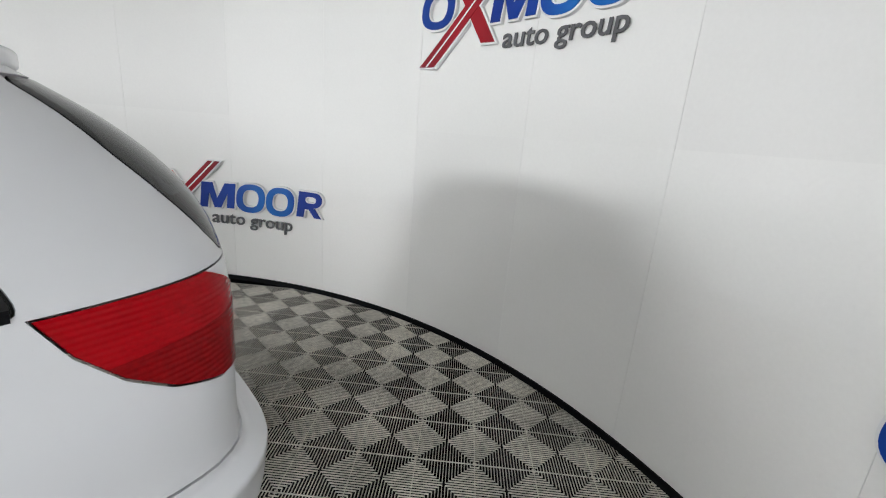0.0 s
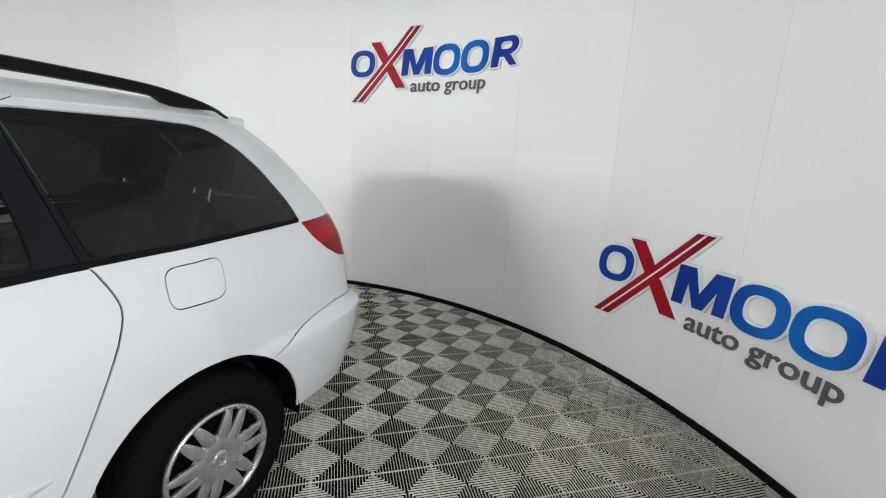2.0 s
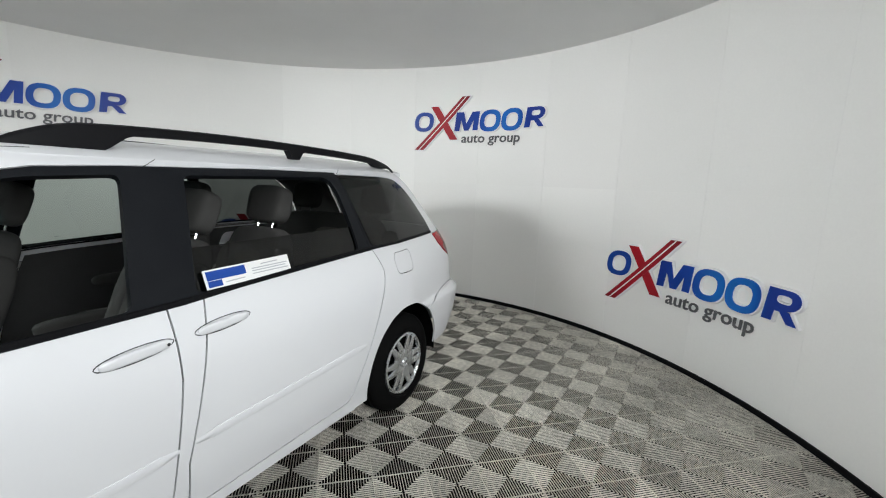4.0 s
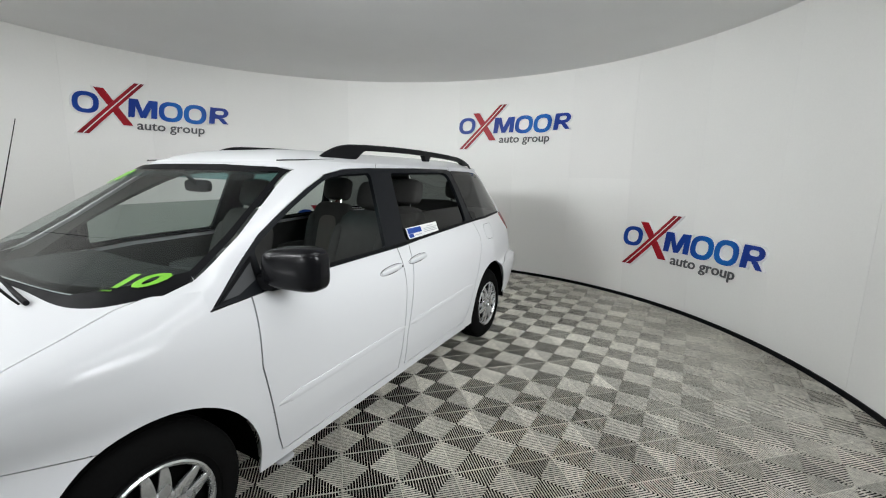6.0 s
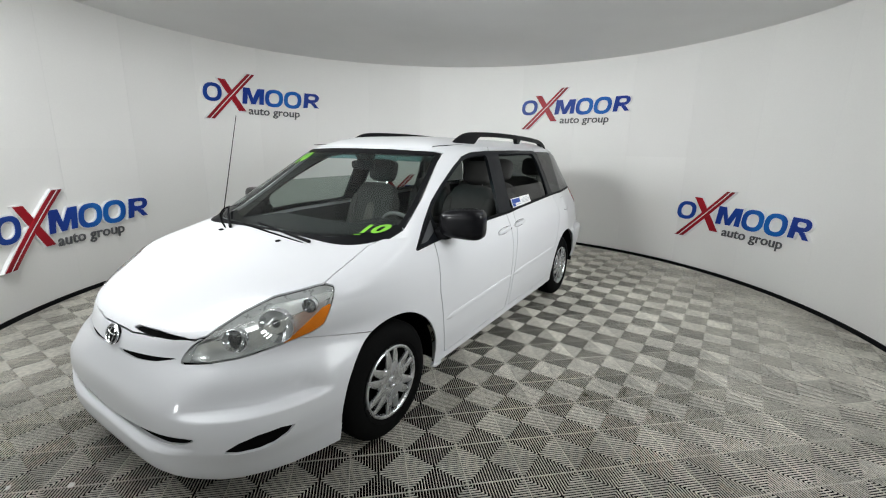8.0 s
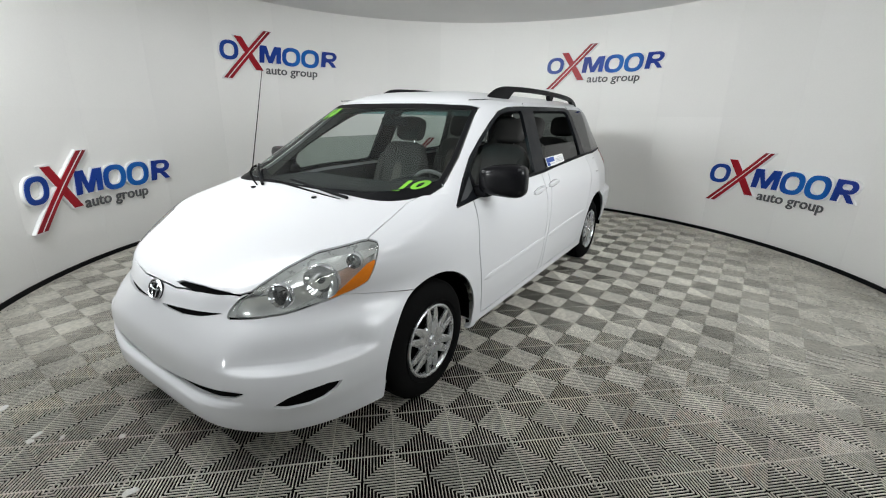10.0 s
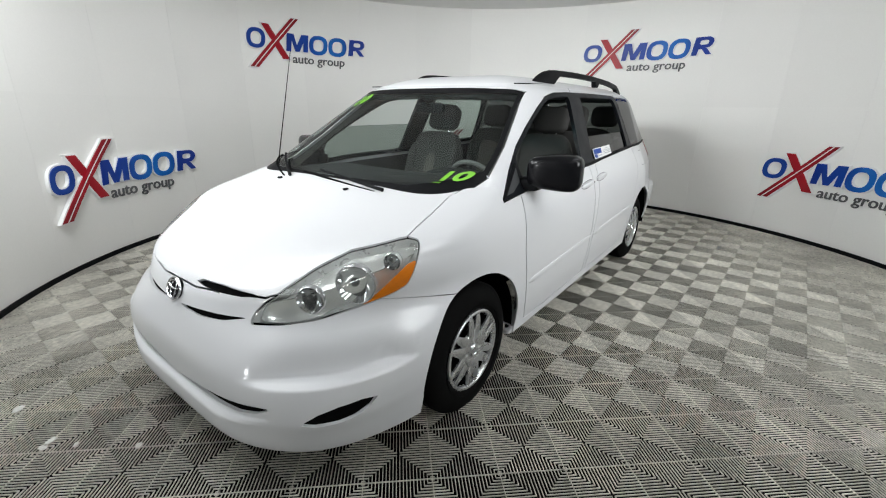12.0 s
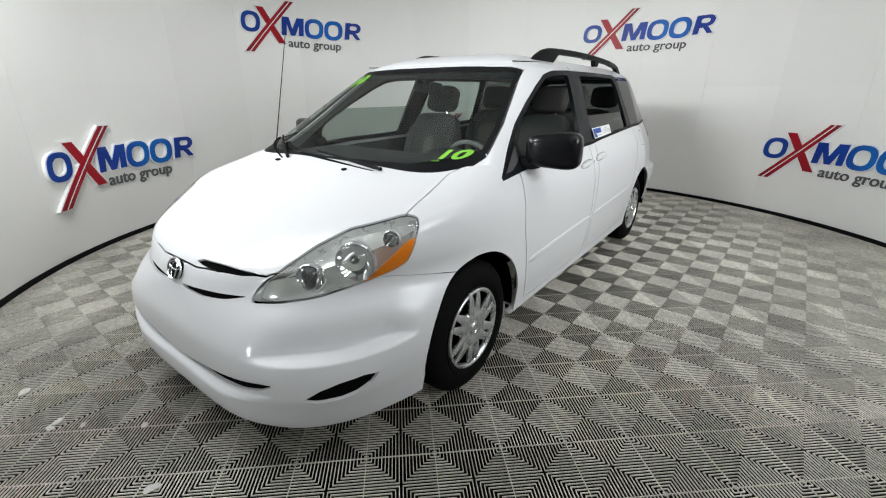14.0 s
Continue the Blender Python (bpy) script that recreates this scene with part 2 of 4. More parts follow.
OPEN_A, OPEN_B = 96.7, 330.0      # the wall runs round from one to the other; between them the booth is open to a hall
wall = thing("wall_round", Matrix(), "round white wall of curved panels with fine joints", "wall", kind="structure")
part("backing", curved_slab(OPEN_A, OPEN_B, 0, TOP, -0.004, 0.10, 100), WALLMAT, wall)
k = 0
while PHASE + (k - 6) * STEP < OPEN_B - 1:
    a0 = PHASE + (k - 6) * STEP
    a1 = min(a0 + STEP, OPEN_B)
    k += 1
    gap = 0.011
    rng = random.Random(k)
    for z0, z1 in ((0.045, SEAM - .001), (SEAM + .001, TOP)):
        part("panel", curved_slab(a0 + gap, a1 - gap, z0, z1, rng.uniform(0, .0007), .006, 8), WALLMAT, wall)
base = part("baseboard", curved_slab(OPEN_A, OPEN_B, 0, .043, .012, .014, 100), BLACK, None)
tagged(base, "black rubber strip along the foot of the round wall", "baseboard", kind="structure")

# the plain hall round the booth and in front of it
X0, X1, Y0, Y1, HIGH = -5.2, 17.0, -8.0, 9.0, 6.0
HALLMAT = material("hall_wall", (.62, .62, .61), 0.8, vary=.04, scale=1.5)
CONCRETE = material("hall_concrete", (.30, .30, .29), 0.8, vary=.12, scale=1.5)
for name, size, at in (("wall_west", (.1, Y1 - Y0, HIGH), (X0, (Y0 + Y1) / 2, HIGH / 2)), ("wall_east", (.1, Y1 - Y0, HIGH), (X1, (Y0 + Y1) / 2, HIGH / 2)),
                       ("wall_south", (X1 - X0 - .1, .1, HIGH), ((X0 + X1) / 2, Y0 + .05, HIGH / 2)), ("wall_north", (X1 - X0 - .1, .1, HIGH), ((X0 + X1) / 2, Y1 - .05, HIGH / 2))):
    tagged(part(name, box(size, at, 0), HALLMAT, None, smooth=False), "plain pale wall of the hall round the booth", "wall", kind="structure")
tagged(part("ceiling_hall", box((X1 - X0, Y1 - Y0, .1), ((X0 + X1) / 2, (Y0 + Y1) / 2, HIGH + .05), 0), HALLMAT, None, smooth=False), "plain pale ceiling of the hall", "ceiling", kind="structure")
tagged(part("ground", box((X1 - X0, Y1 - Y0, .1), ((X0 + X1) / 2, (Y0 + Y1) / 2, -.14), 0), CONCRETE, None, smooth=False), "bare grey concrete floor of the hall", "ground", kind="structure")

ceiling_bm = bmesh.new()
bmesh.ops.create_circle(ceiling_bm, cap_ends=True, segments=96, radius=RADIUS + .1)
bmesh.ops.translate(ceiling_bm, vec=(CX, CY, TOP), verts=ceiling_bm.verts)
bmesh.ops.solidify(ceiling_bm, geom=ceiling_bm.faces[:], thickness=-.05)
tagged(part("ceiling", ceiling_bm, CEILMAT, None, smooth=False), "plain flat grey ceiling of the round booth", "ceiling", kind="structure")

# floor: ribbed tiles on a dark slab
TA, TANGLE, TX, TY = 0.290, 43.0, 1.8184, 1.2563
ground = bmesh.new()
bmesh.ops.create_circle(ground, cap_ends=True, segments=96, radius=RADIUS + .3)
bmesh.ops.translate(ground, vec=(CX, CY, -.031), verts=ground.verts)
bmesh.ops.solidify(ground, geom=ground.faces[:], thickness=.05)
box((3.6, 6.4, .05), (3.0, 1.0, -.056), 0, bm=ground)
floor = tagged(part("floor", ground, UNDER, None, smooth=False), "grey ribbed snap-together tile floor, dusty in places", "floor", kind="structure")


def tile_mesh():
    verts, faces, kinds = [], [], []
    half, pitch, wide, low = TA / 2, TA / 20, TA / 20 * .25, -.034

    def bar(p, q, w, top=0.0):
        """A rib from p to q in the plane, w wide at its shoulder, narrower on top and standing on a thin web."""
        d = Vector((q[0] - p[0], q[1] - p[1])).normalized()
        nx, ny = -d.y * w / 2, d.x * w / 2
        n = len(verts)
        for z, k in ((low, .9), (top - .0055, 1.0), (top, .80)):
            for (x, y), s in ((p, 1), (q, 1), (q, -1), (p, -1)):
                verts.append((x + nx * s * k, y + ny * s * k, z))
        # sides below the shoulder get the gap-shade colour; crown and shoulder stay pale
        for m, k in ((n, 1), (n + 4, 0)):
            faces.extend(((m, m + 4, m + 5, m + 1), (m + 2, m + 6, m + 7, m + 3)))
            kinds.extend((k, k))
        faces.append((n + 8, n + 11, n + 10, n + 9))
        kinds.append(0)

    for k in range(4):
        c, s = (1, 0, -1, 0)[k], (0, 1, 0, -1)[k]
        for i in range(20):
            x = -half + pitch * (i + .5)
            a, b = (x, -half + .0006), (x, -abs(x) + .001)
            if b[1] - a[1] < .004:
                continue
            bar((a[0] * c - a[1] * s, a[0] * s + a[1] * c), (b[0] * c - b[1] * s, b[0] * s + b[1] * c), wide)
        a, b = (-half, -half + .0009), (half, -half + .0009)
        bar((a[0] * c - a[1] * s, a[0] * s + a[1] * c), (b[0] * c - b[1] * s, b[0] * s + b[1] * c), .0016, -.0025)
    return verts, faces, kinds


tile_v, tile_f, tile_k = tile_mesh()
tile_data = bpy.data.meshes.new("tile")
tile_data.from_pydata(tile_v, [], tile_f)
tile_data.update()
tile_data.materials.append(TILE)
tile_data.materials.append(TILESHADE)
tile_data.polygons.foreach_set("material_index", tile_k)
turn = Matrix.Rotation(radians(TANGLE), 2)
spots = []
for i in range(-22, 23):
    for j in range(-22, 23):
        p = Vector((TX, TY)) + turn @ Vector(((i + .5) * TA, (j + .5) * TA))
        if (p - Vector((CX, CY))).length < RADIUS + .22 or (1.2 < p.x < 4.6 and -1.9 < p.y < 3.9):
            spots.append(p)
spots.sort(key=lambda p: (p - Vector((1.2, 1.6))).length)
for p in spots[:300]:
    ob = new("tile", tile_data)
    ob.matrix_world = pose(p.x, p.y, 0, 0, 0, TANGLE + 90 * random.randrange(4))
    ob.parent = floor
rest_v, rest_f = [], []
for p in spots[300:]:
    n = len(rest_v)
    rest_v += [(*(p + turn @ Vector(v[:2])), v[2]) for v in tile_v]
    rest_f += [tuple(n + k for k in f) for f in tile_f]
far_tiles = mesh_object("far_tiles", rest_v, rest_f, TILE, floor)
far_tiles.data.materials.append(TILESHADE)
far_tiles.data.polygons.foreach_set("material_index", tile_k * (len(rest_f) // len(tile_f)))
tagged(far_tiles, "more of the grey ribbed tiles", kind="stuff")


# ---- wall signs ----
def moved_out(loop, d):
    """A closed outline, either way round, moved outward by d."""
    n = len(loop)
    area = sum(a[0] * b[1] - b[0] * a[1] for a, b in zip(loop, loop[1:] + loop[:1]))
    side, out = (1 if area > 0 else -1), []
    for k in range(n):
        a, p, b = (Vector(loop[q % n]) for q in (k - 1, k, k + 1))
        e, f = (p - a).normalized(), (b - p).normalized()
        m = (Vector((e.y, -e.x)) + Vector((f.y, -f.x))) * side
        out.append(tuple(p + m * (d / max(m.length_squared / 2, .55))))
    return out


def dense(loop, step=.05):
    """The outline with points added along its long edges."""
    out = []
    for a, b in zip(loop, loop[1:] + loop[:1]):
        n = max(1, int(math.hypot(b[0] - a[0], b[1] - a[1]) / step))
        out += [(a[0] + (b[0] - a[0]) * k / n, a[1] + (b[1] - a[1]) * k / n) for k in range(n)]
    return out


def sign(angle, z0):
    """A raised sign on the wall: printed faces on thick white foam. Its shapes are given along the wall and upward from the low tip of its long red bar."""
    ob = thing("wall_sign", Matrix(), "raised blue, red and grey company sign on the white wall", "sign", group="signs on the round wall")

    def at(s, z, inward):
        return on_wall(angle - math.degrees(s / RADIUS), z0 + z, inward)

    def slab(name, loop, hole, mat, parent=ob, foam=.030, face=.007, label=""):
        """A printed face with depth on a wider foam backing; a hole goes through both."""
        bm = bmesh.new()
        for d0, d1, grow, m in ((foam, foam + face, 0.0, 0), (.002, foam, .0125, 1)):
            rings = [moved_out(loop, grow)] + ([moved_out(hole, -grow * .8)] if hole else [])
            flat = [[Vector((*p, 0)) for p in r] for r in rings]
            verts = [[(bm.verts.new(at(*p, d1)), bm.verts.new(at(*p, d0))) for p in r] for r in rings]
            every = [v for r in verts for v in r]
            made = []
            for tri in geometry.tessellate_polygon(flat):
                made.append(bm.faces.new([every[k][0] for k in tri]))
            for r in verts:
                for k in range(len(r)):
                    a, b = r[k], r[(k + 1) % len(r)]
                    made.append(bm.faces.new((a[0], b[0], b[1], a[1])))
            for f in made:
                f.material_index = m
        bmesh.ops.recalc_face_normals(bm, faces=bm.faces)
        me = part(name, bm, mat, parent, label, smooth=False)
        me.data.materials.append(WHITEFOAM)
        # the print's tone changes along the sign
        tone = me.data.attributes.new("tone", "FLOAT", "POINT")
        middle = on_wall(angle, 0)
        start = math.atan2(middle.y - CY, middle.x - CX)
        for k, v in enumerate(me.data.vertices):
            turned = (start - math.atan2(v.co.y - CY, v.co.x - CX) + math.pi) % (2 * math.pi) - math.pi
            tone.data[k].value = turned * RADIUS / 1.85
        return me

    def ring(cx, cz, rx, rz, power=2.5, n=44):
        """A rounded, slightly leaning loop."""
        out = []
        for k in range(n):
            c, t = math.cos(2 * math.pi * k / n), math.sin(2 * math.pi * k / n)
            r = (abs(c) ** power + abs(t) ** power) ** (-1 / power)
            out.append((cx + rx * c * r + LEAN * rz * t * r, cz + rz * t * r))
        return out

    LEAN = .11
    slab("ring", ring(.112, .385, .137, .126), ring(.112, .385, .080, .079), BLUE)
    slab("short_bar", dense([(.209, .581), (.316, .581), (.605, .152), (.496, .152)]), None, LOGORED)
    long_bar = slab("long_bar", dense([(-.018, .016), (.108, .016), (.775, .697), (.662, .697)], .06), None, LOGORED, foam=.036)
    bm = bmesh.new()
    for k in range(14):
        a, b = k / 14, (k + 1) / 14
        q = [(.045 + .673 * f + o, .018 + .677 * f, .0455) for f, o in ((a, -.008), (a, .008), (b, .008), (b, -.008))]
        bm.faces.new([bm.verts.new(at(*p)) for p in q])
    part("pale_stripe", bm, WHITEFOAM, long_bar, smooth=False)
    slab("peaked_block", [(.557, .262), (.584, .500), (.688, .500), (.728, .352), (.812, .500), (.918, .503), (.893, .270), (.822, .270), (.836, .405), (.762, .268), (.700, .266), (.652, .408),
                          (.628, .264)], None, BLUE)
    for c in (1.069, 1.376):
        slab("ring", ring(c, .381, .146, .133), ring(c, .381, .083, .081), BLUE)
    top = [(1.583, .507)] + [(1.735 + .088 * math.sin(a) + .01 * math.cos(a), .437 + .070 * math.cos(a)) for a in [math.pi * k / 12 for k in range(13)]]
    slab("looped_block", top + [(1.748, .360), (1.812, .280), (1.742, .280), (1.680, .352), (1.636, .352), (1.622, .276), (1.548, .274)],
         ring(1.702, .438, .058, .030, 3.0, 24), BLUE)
    # the two plain words below
    text = bpy.data.curves.new("words", "FONT")
    text.body, text.size, text.extrude, text.resolution_u, text.offset = "auto group", .175, .004, 3, .002
    holder = new("words", text)
    me = bpy.data.meshes.new_from_object(holder.evaluated_get(bpy.context.evaluated_depsgraph_get()))
    bpy.data.objects.remove(holder)
    wide = max(v.co.x for v in me.vertices)
    for v in me.vertices:
        s, z = .650 + v.co.x * .835 / wide + .08 * v.co.y, .116 + v.co.y * .95
        v.co = at(s, z, .014 + v.co.z)
    me.materials.clear()
    me.materials.append(GREYTEXT)
    words = new("lettering", me)
    words.parent = ob
    tagged(words, "dark grey words reading auto group")
    return ob


for angle, z0 in ((150.55, .450), (191.2, 1.982), (231.5, .450), (271.85, 1.986), (312.85, .455)):
    sign(angle, z0)


# ---- the shape of the van's body: level outlines, front to rear, left half ----
def smooth_curve(knots):
    """A smooth curve through (x, y) knots, level beyond its ends."""
    xs = [float(k[0]) for k in knots]
    ys = [float(k[1]) for k in knots]
    m = []
    for i in range(len(xs)):
        a, b = max(i - 1, 0), min(i + 1, len(xs) - 1)
        m.append((ys[b] - ys[a]) / (xs[b] - xs[a]))

    def at(x):
        if x <= xs[0]:
            return ys[0]
        if x >= xs[-1]:
            return ys[-1]
        i = 0
        while xs[i + 1] < x:
            i += 1
        h = xs[i + 1] - xs[i]
        t = (x - xs[i]) / h
        return ((2 * t ** 3 - 3 * t * t + 1) * ys[i] + (t ** 3 - 2 * t * t + t) * h * m[i]
                + (3 * t * t - 2 * t ** 3) * ys[i + 1] + (t ** 3 - t * t) * h * m[i + 1])
    return at


half_width = smooth_curve([(.18, .943), (.25, .950), (.33, .957), (.45, .974), (.6, .983), (.75, .983), (.9, .97), (1.0, .945),
                           (1.1, .90), (1.18, .862), (1.3, .815), (1.45, .755), (1.56, .708), (1.61, .672), (1.64, .63)])
nose_x = smooth_curve([(.18, 2.51), (.25, 2.53), (.35, 2.53), (.5, 2.53), (.6, 2.505), (.7, 2.475), (.76, 2.45), (.80, 2.41),
                       (.85, 2.31), (.9, 2.20), (.95, 2.08), (1.0, 1.95), (1.05, 1.80), (1.10, 1.64), (1.16, 1.45)])
nose_n = smooth_curve([(.2, 4.2), (.29, 4.5), (.37, 4.8), (.55, 4.0), (.69, 2.8), (.78, 2.9), (.9, 4.2), (.985, 5.5), (1.05, 4.5), (1.12, 3.6)])
tail_x = smooth_curve([(.2, 2.33), (.3, 2.45), (.45, 2.515), (.6, 2.555), (.70, 2.56), (.723, 2.552), (.748, 2.495), (.773, 2.476), (.96, 2.480), (1.05, 2.494), (1.19, 2.525),
                       (1.305, 2.50), (1.41, 2.425), (1.512, 2.31), (1.595, 2.18), (1.64, 2.10)])
tail_n = smooth_curve([(.2, 5), (.6, 5.5), (.705, 6), (.775, 9), (1.05, 8), (1.19, 5), (1.305, 3.7), (1.41, 3.2), (1.512, 3.1), (1.64, 3.2)])
tail_taper = smooth_curve([(.2, .13), (.35, .11), (.6, .08), (.715, .085), (.748, .15), (.96, .17), (1.18, .18), (1.64, .15)])
glass_x = smooth_curve([(1.02, 1.76), (1.08, 1.66), (1.154, 1.53), (1.3, 1.285), (1.45, 1.03), (1.55, .86), (1.60, .775), (1.64, .69)])
FRONT, BACK = 1.0, -1.5


def rounded(t, n):
    """A quarter of a rounded outline: along from 1 to 0, across from 0 to 1."""
    c, s = math.cos(t * math.pi / 2), math.sin(t * math.pi / 2)
    r = (abs(c) ** n + abs(s) ** n) ** (-1 / n)
    return max(c * r, 0), max(s * r, 0)


def outline(u, z, start, nose, n):
    w = half_width(z)
    if u <= 1:
        c, s = rounded(u, n)
        return (start + (nose - start) * c, w * s, z)
    if u <= 2:
        return (start + (BACK - start) * (u - 1), w, z)
    c, s = rounded(3 - u, tail_n(z))
    return (BACK - (tail_x(z) + BACK) * c, w * s * (1 - tail_taper(z) * c), z)


def ramp(a, b, x):
    t = min(max((x - a) / (b - a), 0), 1)
    return t * t * (3 - 2 * t)


def lower_body(u, z):
    x, y, z = outline(u, z, FRONT, nose_x(z), nose_n(z))
    if x < 1.5 or u > 1:
        return (x, y, z)
    # a hollow round the corner of the bumper, ending below in a crease
    scoop = ramp(.30, .46, u) * (1 - ramp(.56, .80, u)) * ramp(1.93, 2.12, x) * ramp(.500 + .03 * (u - .5), .528 + .03 * (u - .5), z) * (1 - ramp(.535, .67, z))
    # the intake's pocket, under the bumper's edge, above a proud lip
    f = min(y / .665, 1)
    upper, under = .352 + .082 * f ** 1.25, .334 + .052 * f ** 3.2
    pocket = (1 - ramp(upper - .006, upper + .004, z)) * ramp(under - .012, under + .004, z) * (1 - ramp(.60, .675, y))
    lip = (1 - ramp(.40, .70, y)) * (1 - ramp(under - .03, under, z))
    return (x - .042 * scoop - .008 * pocket + .016 * lip, y - .038 * scoop, z)


def upper_body(u, z):
    return outline(u, z, 0.0, glass_x(z), 6.3)


# ---- cutting the body's surface into panels ----
def grid(us, vs):
    return [((us[i], vs[j]), (us[i + 1], vs[j]), (us[i + 1], vs[j + 1]), (us[i], vs[j + 1])) for i in range(len(us) - 1) for j in range(len(vs) - 1)]


def cut(cells, outline_, view, where=None):
    """Splits cells by a convex outline (either way round) as seen by `view`: those inside it and those outside."""
    area = sum(a[0] * b[1] - b[0] * a[1] for a, b in zip(outline_, outline_[1:] + outline_[:1]))
    poly = outline_ if area > 0 else outline_[::-1]
    x0, x1 = min(p[0] for p in poly), max(p[0] for p in poly)
    y0, y1 = min(p[1] for p in poly), max(p[1] for p in poly)
    seen, inside, outside = {}, [], []

    def at(q):
        if q not in seen:
            seen[q] = view(*q)
        return seen[q]

    for c in cells:
        ps = [at(q) for q in c]
        if (where and not where(*c[0])) or max(p[0] for p in ps) < x0 or min(p[0] for p in ps) > x1 or max(p[1] for p in ps) < y0 or min(p[1] for p in ps) > y1:
            outside.append(c)
            continue
        cur = list(c)
        for a, b in zip(poly, poly[1:] + poly[:1]):
            ds = [(b[0] - a[0]) * (at(q)[1] - a[1]) - (b[1] - a[1]) * (at(q)[0] - a[0]) for q in cur]
            if min(ds) > -1e-7:
                continue
            if max(ds) < 1e-7:
                outside.append(tuple(cur))
                cur = None
                break
            inn, out = [], []
            for k in range(len(cur)):
                q, r, d, e = cur[k], cur[(k + 1) % len(cur)], ds[k], ds[(k + 1) % len(cur)]
                (inn if d >= 0 else out).append(q)
                if (d >= 0) != (e >= 0):
                    t = d / (d - e)
                    m = (round(q[0] + (r[0] - q[0]) * t, 7), round(q[1] + (r[1] - q[1]) * t, 7))
                    inn.append(m)
                    out.append(m)
            if len(out) > 2:
                outside.append(tuple(out))
            cur = inn
            if len(cur) < 3:
                cur = None
                break
        if cur:
            inside.append(tuple(cur))
    return inside, outside


def grown(outline_, d):
    """The outline moved outward by d."""
    out = []
    n = len(outline_)
    area = sum(a[0] * b[1] - b[0] * a[1] for a, b in zip(outline_, outline_[1:] + outline_[:1]))
    for k in range(n):
        a, p, b = (Vector(outline_[j % n]) for j in (k - 1, k, k + 1))
        e, f = (p - a).normalized(), (b - p).normalized()
        s = 1 if area > 0 else -1
        m = (Vector((e.y, -e.x)) + Vector((f.y, -f.x))) * s
        m = m / max(m.length_squared / 2, .4)
        out.append(tuple(p + m * d))
    return out


def soften(outline_, r=.03, n=5):
    """The outline with its corners rounded."""
    out, m = [], len(outline_)
    for k in range(m):
        a, p, b = (Vector(outline_[j % m]) for j in (k - 1, k, k + 1))
        ra, rb = min(r, (a - p).length * .45), min(r, (b - p).length * .45)
        q, s = p + (a - p).normalized() * ra, p + (b - p).normalized() * rb
        for i in range(n):
            t = i / (n - 1)
            out.append(tuple(q * (1 - t) ** 2 + p * 2 * t * (1 - t) + s * t * t))
    return out


def panel_cut(cells, outline_, view, where=None, gap=.005):
    """Cuts a panel out with a real gap round it: the panel, and the rest."""
    wide, rest = cut(cells, grown(outline_, gap / 2), view, where)
    inner, _ = cut(wide, grown(outline_, -gap / 2), view, where)
    return inner, rest


def sheet(name, cells, shape, mat, parent, side=1, lift=0.0, lip=0.010, label=""):
    """Builds cells as a mesh on the body's surface, lifted off it, with its edges folded inward; side -1 is the other flank."""
    index, co, no, faces = {}, [], [], []
    for c in cells:
        f = []
        for q in c:
            key = (round(q[0], 5), round(q[1], 5))
            if key not in index:
                index[key] = len(co)
                e = 1e-3
                u, v = q
                p = Vector(shape(u, v))
                u0, u1 = max(u - e, 0), min(u + e, 3)
                du = Vector(shape(u1, v)) - Vector(shape(u0, v))
                dv = Vector(shape(u, v + e)) - Vector(shape(u, v - e))
                n = du.cross(dv)
                n = n.normalized() if n.length > 1e-12 else Vector((0, 0, 1))
                if u < 1e-6 or u > 3 - 1e-6:
                    n.y = 0
                    n.normalize()
                p = p + n * lift
                co.append(Vector((p.x, p.y * side, p.z)))
                no.append(Vector((n.x, n.y * side, n.z)))
            k = index[key]
            if k not in f:
                f.append(k)
        if len(f) > 2:
            faces.append(f if side == 1 else f[::-1])
    uses = {}
    for f in faces:
        for a, b in zip(f, f[1:] + f[:1]):
            uses[(a, b)] = uses.get((a, b), 0) + 1
    edges = [(a, b) for (a, b) in uses if (b, a) not in uses and not (abs(co[a].y) < 1e-5 and abs(co[b].y) < 1e-5)]
    loops = [[no[k] for k in f] for f in faces]
    if lip and edges:
        deep = {}
        for a, b in edges:
            for k in (a, b):
                if k not in deep:
                    deep[k] = len(co)
                    co.append(co[k] - no[k] * lip)
                    no.append(no[k])
            f = [b, a, deep[a], deep[b]]
            n = (co[a] - co[b]).cross(co[deep[a]] - co[a])
            n = n.normalized() if n.length > 1e-12 else Vector((0, 0, 1))
            faces.append(f)
            loops.append([n] * 4)
    me = bpy.data.meshes.new(name)
    me.from_pydata([tuple(p) for p in co], [], faces)
    # faces look outward
    me.materials.append(mat)
    me.polygons.foreach_set("use_smooth", [True] * len(me.polygons))
    me.update()
    flip = 0
    for p, l in zip(me.polygons[:40], loops[:40]):
        flip += p.normal.dot(l[0])
    if flip < 0:
        me.flip_normals()
    normals = []
    for p in me.polygons:
        look_up = dict(zip(faces[p.index], loops[p.index]))
        normals += [tuple(look_up[k]) for k in p.vertices]
    me.normals_split_custom_set(normals)
    ob = new(name, me)
    ob.parent = parent
    return tagged(ob, label)


def from_side(shape):
    return lambda u, z: (shape(u, z)[0], z)


def from_front(shape):
    return lambda u, z: (shape(u, z)[1], z)


def from_above(shape):
    return lambda u, z: shape(u, z)[:2]


def from_corner(shape):
    def view(u, z):
        p = shape(u, z)
        return (p[1] - p[0], z)
    return view


def spread(*stops):
    """Numbers from stop to stop: (start, end, steps), ..."""
    out = []
    for a, b, n in stops:
        out += [round(a + (b - a) * k / n, 6) for k in range(n)]
    return out + [stops[-1][1]]


